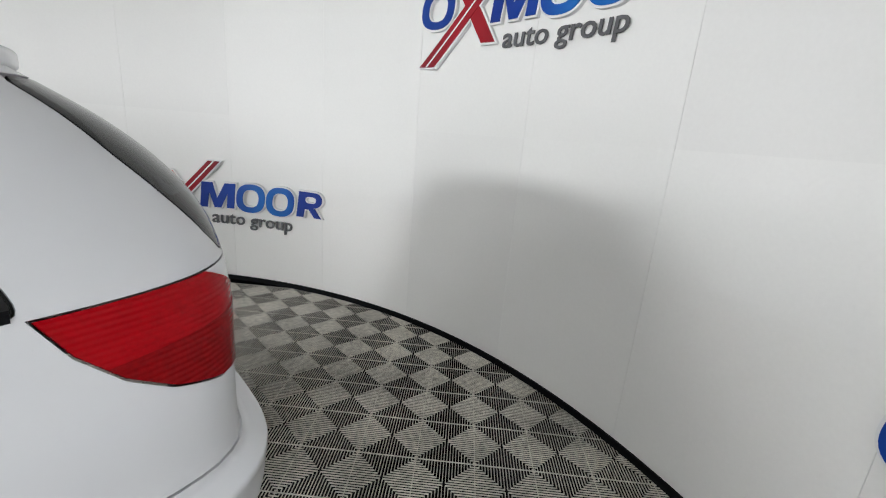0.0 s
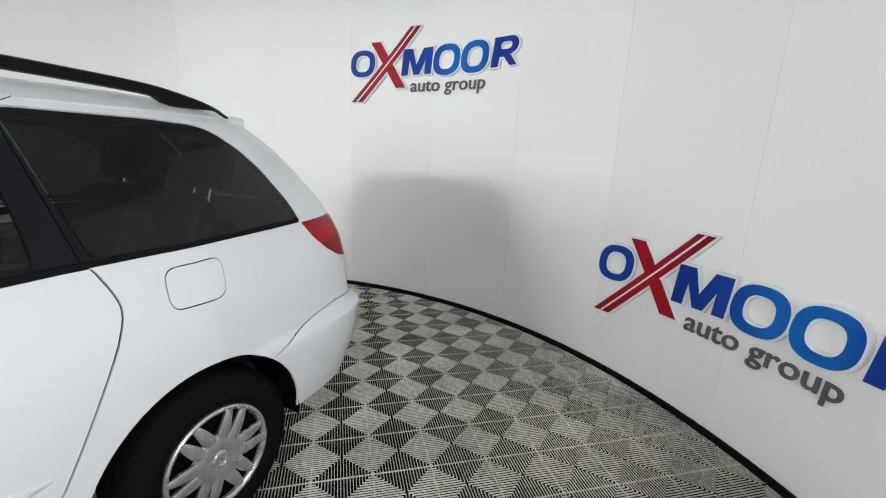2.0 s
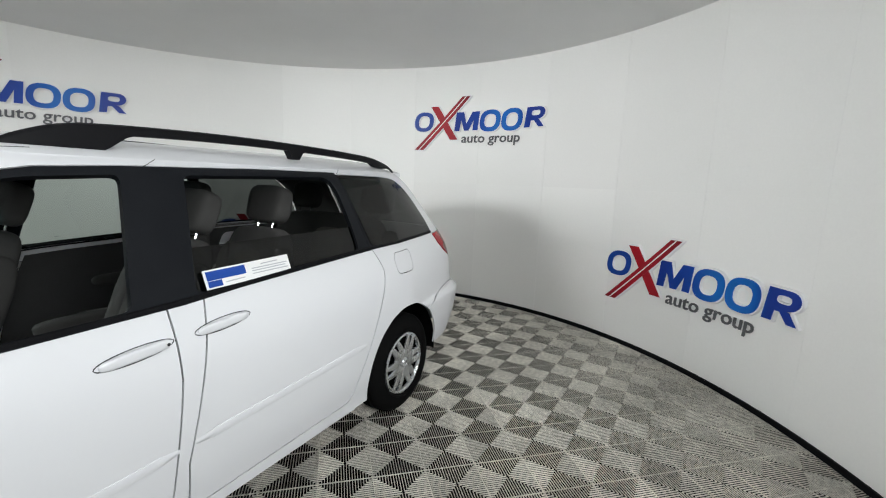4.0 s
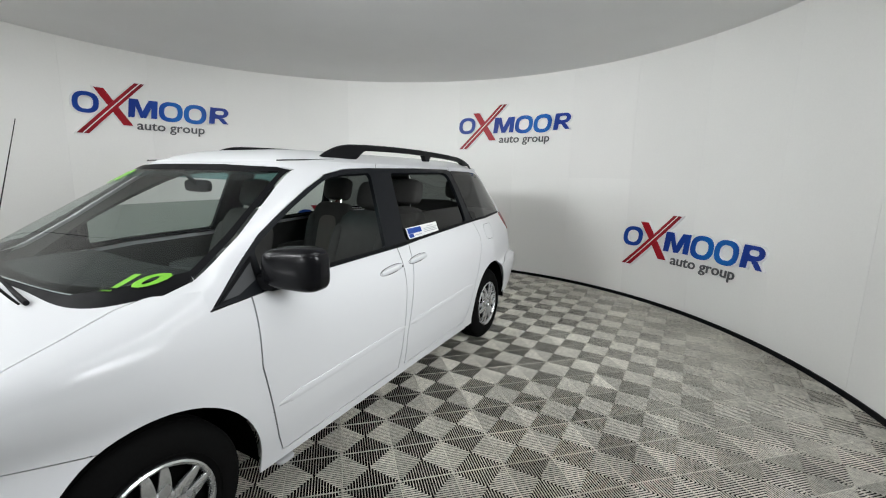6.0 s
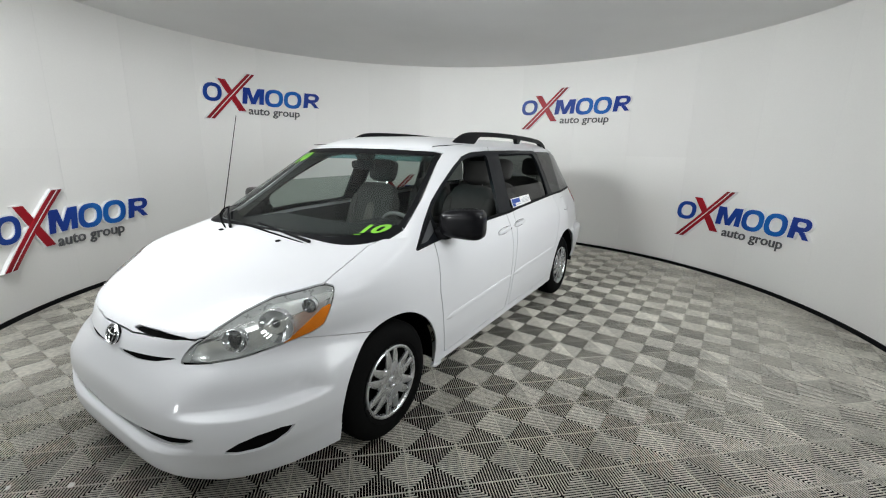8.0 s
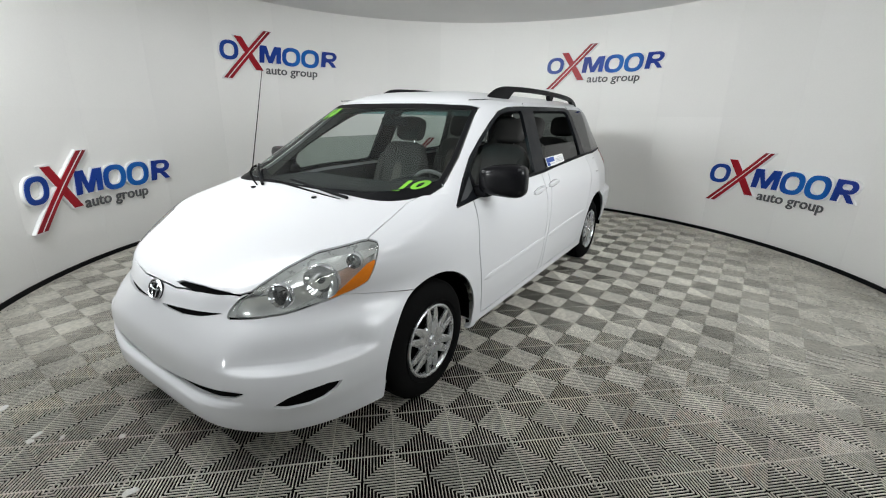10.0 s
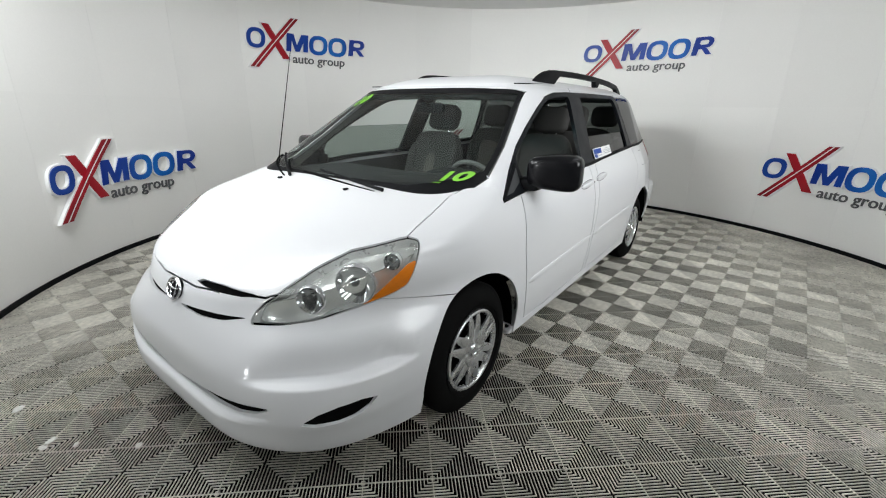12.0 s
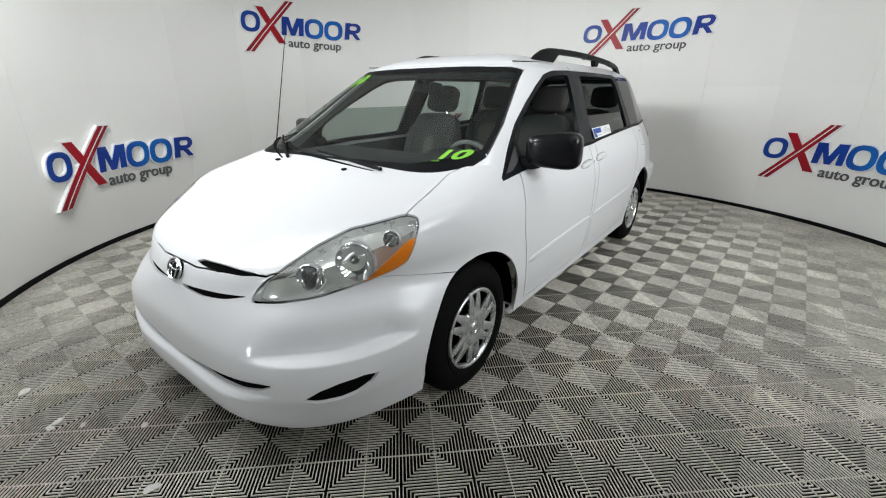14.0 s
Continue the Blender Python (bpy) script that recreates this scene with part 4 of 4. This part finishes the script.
# ---- body side mouldings, handles, mirrors ----
for side in (1, -1):
    for name, a, b in (("front_door_moulding", 1.035, .03), ("sliding_door_moulding", -.03, -1.02)):
        bm = bmesh.new()
        n = 26
        rows = []
        for i in range(n + 1):
            x = a + (b - a) * i / n
            z = .553 + (1.035 - x) * .047
            f = min(1, min(i, n - i) / 2.0)
            hh, out = .021 * (.45 + .55 * f), .004 * f
            rows.append([bm.verts.new((x, side * (half_width(z + dz * hh) + o), z + dz * hh)) for dz, o in ((-1, -.002), (-.8, out), (.2, out + .003), (.9, out * .8), (1, -.002))])
        for p, q in zip(rows, rows[1:]):
            for j in range(4):
                bm.faces.new((p[j], p[j + 1], q[j + 1], q[j]))
        bmesh.ops.recalc_face_normals(bm, faces=bm.faces)
        part(name, bm, PAINT, van)
    for x0, x1, z in ((.235, .015, .995), (-.085, -.30, 1.015)):
        lean = math.atan2(.018, .20)
        part("door_handle", soft_box((abs(x0 - x1), .030, .036), .55, 8, ((x0 + x1) / 2, side * (half_width(z) + .002), z), Matrix.Rotation(lean, 3, "Y")), PAINT, van)
        # a dark tube stands in for the shaded edge of the handle's scoop
        ring_ = [((x0 + x1) / 2 + (abs(x0 - x1) / 2 + .012) * math.cos(a), 0, z + .022 * math.sin(a) - .087 * (abs(x0 - x1) / 2) * math.cos(a)) for a in [2 * math.pi * k / 32 for k in range(32)]]
        part("handle_recess_line", tube([(px, side * (half_width(pz) - .0005), pz) for px, _, pz in ring_], .0022, 6, closed=True), PADGREY, van, "thin dark line standing for the shaded recess round the door handle")
        if x0 > 0:
            part("keyhole", soft_box((.012, .006, .012), 1.0, 4, (x1 + .016, side * (half_width(z) + .018), z + .008)), DARKTRIM, van)
    # mirror
    shell = soft_box((.165, .280, .190), .44, 12)
    for v in shell.verts:
        k = (v.co.y + .140) / .280
        v.co.z *= 1.0 + .04 * k - .16 * (1 - k) ** 2
        v.co.x -= .035 * k
        if v.co.x < -.02:
            v.co.x = -.02 + (v.co.x + .02) * .5
    bmesh.ops.transform(shell, matrix=Matrix.Translation((.965, 1.045, 1.172)) @ Matrix.Rotation(radians(8), 4, "Z"), verts=shell.verts)
    if side < 0:
        bmesh.ops.scale(shell, vec=(1, -1, 1), verts=shell.verts)
        bmesh.ops.reverse_faces(shell, faces=shell.faces)
    mirror = part("door_mirror", shell, GLOSSBLACK, van, "black door mirror housing")
    part("mirror_glass", soft_box((.006, .20, .125), .3, 6, (.905, side * 1.05, 1.178)), CHROME, mirror, "mirror glass")
    part("mirror_foot", soft_box((.11, .13, .07), .5, 6, (.985, side * .915, 1.102)), BLACK, mirror)
    tri = bmesh.new()
    top = [Vector(q) for q in ((1.245, .897, 1.052), (1.025, .888, 1.072), (1.025, .832, 1.215))]
    front = [tri.verts.new((p.x, side * (p.y + .010), p.z)) for p in top]
    back = [tri.verts.new((p.x, side * (p.y - .012), p.z)) for p in top]
    tri.faces.new(front)
    tri.faces.new(back[::-1])
    for k in range(3):
        tri.faces.new((front[k], back[k], back[(k + 1) % 3], front[(k + 1) % 3]))
    bmesh.ops.bevel(tri, geom=tri.edges[:], offset=.004, segments=2, affect="EDGES")
    bmesh.ops.recalc_face_normals(tri, faces=tri.faces)
    trim = part("corner_trim", tri, BLACK, van, "black corner trim ahead of the door window", smooth=False)
    pad = bmesh.new()
    mid = (top[0] + top[1] + top[2]) / 3
    face = [mid + (p - mid) * .76 for p in top]
    for o in (.0125, .006):
        pad.faces.new([pad.verts.new((p.x, side * (p.y + o), p.z)) for p in face])
    part("trim_pad", pad, PADGREY, trim, "grey inner pad", smooth=False)

# ---- roof rails ----
def roof_z(x, y):
    """The roof's height, near its edge."""
    return crown(x, min(abs(y) / .62, 1))


rail_top = smooth_curve([(-1.945, 1.645), (-1.875, 1.682), (-1.765, 1.712), (-1.6, 1.739), (-1.3, 1.754), (-.95, 1.766), (-.65, 1.772), (-.3, 1.771), (.04, 1.760), (.14, 1.745), (.22, 1.718), (.28, 1.690), (.315, 1.665)])
for side in (1, -1):
    bm = bmesh.new()
    rows = []
    for i in range(89):
        f = i / 88
        x = .315 - 2.26 * f
        y = .548 + .02 * math.sin(f * math.pi) - .058 * max(0, f - .7) / .3
        top = rail_top(x)
        rise = min(1, max(0, (top - 1.66) / .08))
        foot = max(ramp(-.10, .03, x), 1 - ramp(-1.68, -1.60, x), .6 * ramp(-.95, -.92, x) * (1 - ramp(-.87, -.84, x)))
        low = (top - .040) * (1 - foot) + (roof_z(x, y) - .012) * foot
        low = min(low, top - .012)
        wide = .010 + .010 * rise
        rows.append([bm.verts.new((x, side * (y + w * wide), z)) for w, z in ((-1, low), (-1, top - .012), (-.55, top - .002), (.1, top), (.75, top - .006), (1, top - .016), (1, low))])
    for p, q in zip(rows, rows[1:]):
        for j in range(7):
            bm.faces.new((p[j], p[(j + 1) % 7], q[(j + 1) % 7], q[j]))
    bm.faces.new(rows[0])
    bm.faces.new(rows[-1][::-1])
    bmesh.ops.recalc_face_normals(bm, faces=bm.faces)
    part("roof_rail", bm, BLACK, van, "black roof rail")
    # black strip along the waistline under the windows
    bm = bmesh.new()
    rows = []
    for i in range(61):
        x = 1.02 - 3.10 * i / 60
        z = belt_line(x) + .012
        w = half_width(z)
        if x < BACK:
            t = (BACK - x) / (tail_x(z) + BACK)
            w = w * (1 - t ** tail_n(z)) ** (1 / tail_n(z)) * (1 - tail_taper(z) * t)
        rows.append([bm.verts.new((x, side * (w + o), z + h)) for o, h in ((-.004, -.013), (.006, -.009), (.006, .007), (-.004, .011))])
    for p, q in zip(rows, rows[1:]):
        for j in range(3):
            bm.faces.new((p[j], p[j + 1], q[j + 1], q[j]))
    bmesh.ops.recalc_face_normals(bm, faces=bm.faces)
    part("waist_moulding", bm, BLACK, van, "black waistline strip")
# roof joint, spoiler
for side in (1, -1):
    pts = [(x, side * y, roof_z(x, y) + .0015) for x, y in ((.67, .612), (.58, .606), (.46, .60), (.34, .594), (.22, .588))]
    part("roof_joint", tube(pts, .0035, 6), BLACK, van)
    for x in (-.075, -1.115):
        pts = [(x - .02 * k, side * (half_width(z) + .0005), z) for k, z in enumerate((1.612, 1.62, 1.63, 1.639))] + [(x - .08, side * .60, roof_z(x, .60) + .001)]
        part("rail_joint", tube(pts, .0013, 6), BLACK, van)
spoiler = soft_box((.17, 1.06, .056), .42, 14, (-1.935, 0, 1.622))
for v in spoiler.verts:
    v.co.x -= .13 * (1 - (v.co.y / .53) ** 2)
    v.co.z += .026 * (1 - (v.co.y / .53) ** 2) - .30 * max(0, v.co.x + 1.94)
part("roof_spoiler", spoiler, PAINT, van)

# ---- front trim ----
bm = bmesh.new()
for rx, rz, r, dz in ((.060, .043, .0048, 0), (.022, .039, .0038, 0), (.046, .016, .0038, .015)):
    tube([(2.474 - .38 * (dz + rz * math.sin(a)), rx * math.cos(a), .732 + dz + rz * math.sin(a)) for a in [2 * math.pi * k / 36 for k in range(36)]], r, 8, bm=bm, closed=True)
badge = part("front_badge", bm, CHROME, van, "chrome oval badge of plain rings")
part("badge_backing", soft_box((.016, .120, .090), .75, 8, (2.465, 0, .732), Matrix.Rotation(radians(-20), 3, "Y")), BLACK, badge)
for y in (-.345, .237):
    part("washer_nozzle", soft_box((.03, .022, .012), .6, 4, (1.70, y, 1.086)), BLACK, van)


def on_screen(y, z, out=.0):
    """A point on the windscreen at a given width and height."""
    w = half_width(z)
    t = (1 - min(abs(y) / w, .999) ** 6.3) ** (1 / 6.3)
    return Vector((glass_x(z) * t + out * .5, y, z + out * .85))


for y0, y1, z0, z1 in ((.46, -.10, 1.085, 1.125), (-.30, -.60, 1.085, 1.175)):
    n = 12
    pts = [on_screen(y0 + (y1 - y0) * k / n, z0 + (z1 - z0) * k / n, .022) for k in range(n + 1)]
    arm = part("wiper", tube(pts, [.010 - .004 * k / n for k in range(n + 1)], 8), BLACK, van, "black windscreen wiper")
    pts = [on_screen(y0 - .05 + (y1 - .10 - y0) * k / n, z0 - .005 + (z1 - z0) * k / n * .9, .008) for k in range(n + 1)]
    part("wiper_blade", tube(pts, .006, 6), RUBBER, arm)
cowl = bmesh.new()
rows = []
for i in range(41):
    y = -.80 + 1.6 * i / 40
    rows.append([cowl.verts.new((x, y, z)) for x, z in ((1.685 - .20 * abs(y / .8) ** 2.6, 1.085 + .015 * abs(y / .8) ** 2), (1.60 - .22 * abs(y / .8) ** 2.6, 1.098 + .02 * abs(y / .8) ** 2),
                                                        (1.50 - .2 * abs(y / .8) ** 2.6, 1.105 + .03 * abs(y / .8) ** 2))])
for p, q in zip(rows, rows[1:]):
    for j in range(2):
        cowl.faces.new((p[j], q[j], q[j + 1], p[j + 1]))
bmesh.ops.solidify(cowl, geom=cowl.faces[:], thickness=.01)
bmesh.ops.recalc_face_normals(cowl, faces=cowl.faces)
part("cowl_cover", cowl, BLACK, van, "black plastic cowl below the windscreen")
aerial = tube([(1.41, -.815, 1.04), (1.40, -.825, 1.11), (1.215, -.84, 1.845)], [.010, .004, .0022], 8)
part("aerial", aerial, BLACK, van, "thin black whip aerial on the front fender")


# ---- marks on the glass ----
def flat_text(name, body_, size, mat, m, parent, label, shear=.0, squash=1.0):
    text = bpy.data.curves.new(name, "FONT")
    text.body, text.size, text.extrude, text.resolution_u, text.offset = body_, size, .0012, 3, size * .035
    holder = new(name, text)
    me = bpy.data.meshes.new_from_object(holder.evaluated_get(bpy.context.evaluated_depsgraph_get()))
    bpy.data.objects.remove(holder)
    for v in me.vertices:
        v.co = m @ Vector((v.co.x + shear * v.co.y, v.co.y * squash, v.co.z))
    me.materials.clear()
    me.materials.append(mat)
    ob = new(name, me)
    ob.parent = parent
    return tagged(ob, label)


def screen_text(size, y0, z0, dy, dz, rise, label):
    """Writing on the windscreen, that follows its bend."""
    ob = flat_text("painted_number", "10", 1.0, GREEN, Matrix(), van, label)
    wide = max(v.co.x for v in ob.data.vertices)
    for v in ob.data.vertices:
        s, t = v.co.x / wide + .12 * v.co.y, v.co.y / .72
        v.co = on_screen(y0 + dy * s, z0 + rise * s + dz * t, .006 + v.co.z * .5)
    ob.data.update()
    return ob


screen_text(.15, .660, 1.150, .118, .036, -.002, "green hand-painted 10 on the windscreen")
screen_text(.12, -.545, 1.487, .10, .062, .03, "green hand-painted 10 in the upper corner of the windscreen")

dash_mark = bmesh.new()
dash_mark.faces.new([dash_mark.verts.new(on_screen(y, z, .005)) for y, z in ((.655, 1.139), (.690, 1.139), (.692, 1.143), (.657, 1.143))])
bmesh.ops.solidify(dash_mark, geom=dash_mark.faces[:], thickness=.0008)
part("painted_dash", dash_mark, GREEN, van, "short green painted dash under the number", smooth=False)

# price sheet tucked at the sliding-door pane


def on_pane(x, z, out=.004):
    return Vector((x, half_width(z) + out, z))


def pane_quad(name, x0, x1, z0, z1, slope, mat, parent, out, label=""):
    bm = bmesh.new()
    n = 8
    rows = [[bm.verts.new(on_pane(x0 + (x1 - x0) * k / n, z + slope * (k / n), out)) for z in (z0, (z0 + z1) / 2, z1)] for k in range(n + 1)]
    for p, q in zip(rows, rows[1:]):
        for j in range(2):
            bm.faces.new((p[j], p[j + 1], q[j + 1], q[j]))
    bmesh.ops.recalc_face_normals(bm, faces=bm.faces)
    bmesh.ops.solidify(bm, geom=bm.faces[:], thickness=.0008)
    return part(name, bm, mat, parent, label, smooth=False)


notice = thing("window_notice", pose(0, -.025, 0), "white paper notice with a blue block on the door pane", "notice")
pane_quad("paper", -.165, -.585, 1.142, 1.214, .012, PAPER, notice, .006)
pane_quad("blue_block", -.175, -.350, 1.174, 1.209, .004, BLUEPRINT, notice, .0085, "blue printed block")
pane_quad("blue_mark", -.175, -.235, 1.149, 1.172, .001, BLUEPRINT, notice, .0085)
for z, x0, x1 in ((1.203, -.43, -.52), (1.190, -.38, -.57), (1.180, -.38, -.56), (1.169, -.38, -.57), (1.158, -.25, -.34)):
    pane_quad("printed_line", x0, x1, z, z + .004, .004, INK, notice, .0085)

# ---- cabin ----
def seat(x, y, width, back_lean=14, name="seat", head=True, heads=None):
    ob = new(name)
    ob.parent = van
    ob.location = (x, y, .50)
    tagged(ob, "grey cloth seat with head restraint")
    tilt = Matrix.Rotation(radians(-back_lean), 3, "Y")
    part("cushion", soft_box((.50, width, .17), .42, 9, (.05, 0, .16), Matrix.Rotation(radians(-5), 3, "Y")), FABRIC, ob)
    back = soft_box((.15, width * .94, .62), .40, 10)
    for v in back.verts:
        v.co.y *= 1 - .28 * max(0, v.co.z + .05)
        v.co.x += .25 * v.co.y ** 2
    bmesh.ops.transform(back, matrix=Matrix.Translation((-.25, 0, .50)) @ tilt.to_4x4(), verts=back.verts)
    part("backrest", back, FABRIC, ob)
    pad = soft_box((.05, width * .50, .46), .40, 8)
    bmesh.ops.transform(pad, matrix=Matrix.Translation((-.185, 0, .47)) @ tilt.to_4x4(), verts=pad.verts)
    part("back_insert", pad, PALEFABRIC, ob, "paler cloth centre panel")
    part("cushion_insert", soft_box((.40, width * .52, .05), .40, 8, (.07, 0, .235), Matrix.Rotation(radians(-5), 3, "Y")), PALEFABRIC, ob, "paler cloth centre panel")
    for s in (-1, 1):
        part("side_bolster", soft_box((.17, .10, .50), .6, 7, (-.215, s * (width / 2 - .05), .46), tilt), FABRIC, ob)
        part("armrest", soft_box((.32, .06, .07), .6, 6, (-.03, s * (width / 2 + .035), .40)), FABRIC, ob)
    part("seat_base", box((.46, width * .8, .14), (.0, 0, .03), .02), DARKTRIM, ob)
    for h in (heads or (0,)):
        hx, hz = -.25 - .45 * math.sin(radians(back_lean)), .50 + .44 * math.cos(radians(back_lean))
        part("head_restraint", soft_box((.12, .29, .215), .5, 9, (hx, h, hz), tilt), FABRIC, ob)
        for s in (-1, 1):
            part("restraint_post", tube([(hx + .05, h + s * .06, hz - .17), (hx + .02, h + s * .06, hz - .07)], .006, 6), CHROME, ob)
    return ob


for x, y, w, lean in ((.0, .40, .52, 22), (.42, -.40, .52, 20), (-.50, .40, .50, 14), (-.53, -.40, .50, 14)):
    seat(x, y, w, lean)
seat(-1.55, 0, 1.25, 12, "bench_seat", heads=(-.38, .38))
dash = soft_box((.62, 1.52, .42), .35, 14, (1.18, 0, .90))
for v in dash.verts:
    v.co.z -= .10 * max(0, (1.0 - v.co.x)) * 1.5
    v.co.x += .10 * (1 - (v.co.y / .76) ** 2)
part("dashboard", dash, DARKTRIM, van, "dark grey dashboard")
part("instrument_hood", soft_box((.26, .42, .14), .6, 9, (.95, .40, 1.06)), DARKTRIM, van)
wheel_m = Matrix.Translation((.74, .40, 1.00)) @ Matrix.Rotation(radians(-62), 4, "Y")
bm = tube([(.185 * math.cos(a), .185 * math.sin(a), 0) for a in [2 * math.pi * k / 40 for k in range(40)]], .015, 8, closed=True)
bmesh.ops.transform(bm, matrix=wheel_m, verts=bm.verts)
steer = part("steering_wheel", bm, WHEELGREY, van, "grey steering wheel")
bm = soft_box((.14, .17, .05), .7, 7)
bmesh.ops.transform(bm, matrix=wheel_m, verts=bm.verts)
part("airbag_cover", bm, TRIM, steer)
for a in (0, 180, 270):
    bm = tube([(.05 * math.cos(radians(a)), .05 * math.sin(radians(a)), 0), (.18 * math.cos(radians(a)), .18 * math.sin(radians(a)), 0)], .014, 6)
    bmesh.ops.transform(bm, matrix=wheel_m, verts=bm.verts)
    part("spoke", bm, TRIM, steer)
part("inside_mirror", soft_box((.035, .24, .07), .5, 7, (.72, 0, 1.49)), BLACK, van, "black inside rear-view mirror")
part("mirror_stem", tube([(.80, 0, 1.575), (.73, 0, 1.50)], .012, 6), BLACK, van)
for y in (.33, -.33):
    part("sun_visor", soft_box((.16, .40, .02), .4, 6, (.60, y, 1.585), Matrix.Rotation(radians(12), 3, "Y")), LINER, van)

# a white jacking tab hanging under the sill
tab = part("jacking_tab", soft_box((.10, .05, .03), .6, 5, (.86, .79, .11)), PAINT, van)
part("tab_bracket", box((.03, .02, .16), (.86, .77, .20), .006), DARK, tab)

# ---- small litter on the tiles ----
LITTER = [(2.984, -0.874, 1.3), (2.941, -0.466, 1.0), (2.976, -0.441, 0.9), (2.878, -0.346, 0.7), (2.705, -0.119, 0.8), (2.821, 0.282, 1.3), (2.484, -1.560, 0.5)]
rng = random.Random(4)
for x, y, s in LITTER:
    bm = soft_box((.045 * s, .03 * s, .008), .8, 4)
    for v in bm.verts:
        v.co.x += rng.uniform(-.004, .004)
        v.co.y += rng.uniform(-.004, .004)
    bmesh.ops.transform(bm, matrix=pose(x, y, .003, 0, 0, rng.uniform(0, 180)), verts=bm.verts)
    tagged(part("paper_scrap", bm, DUST, None), "small pale torn scrap on the ribbed floor tiles", "scrap", group="scraps on the floor")
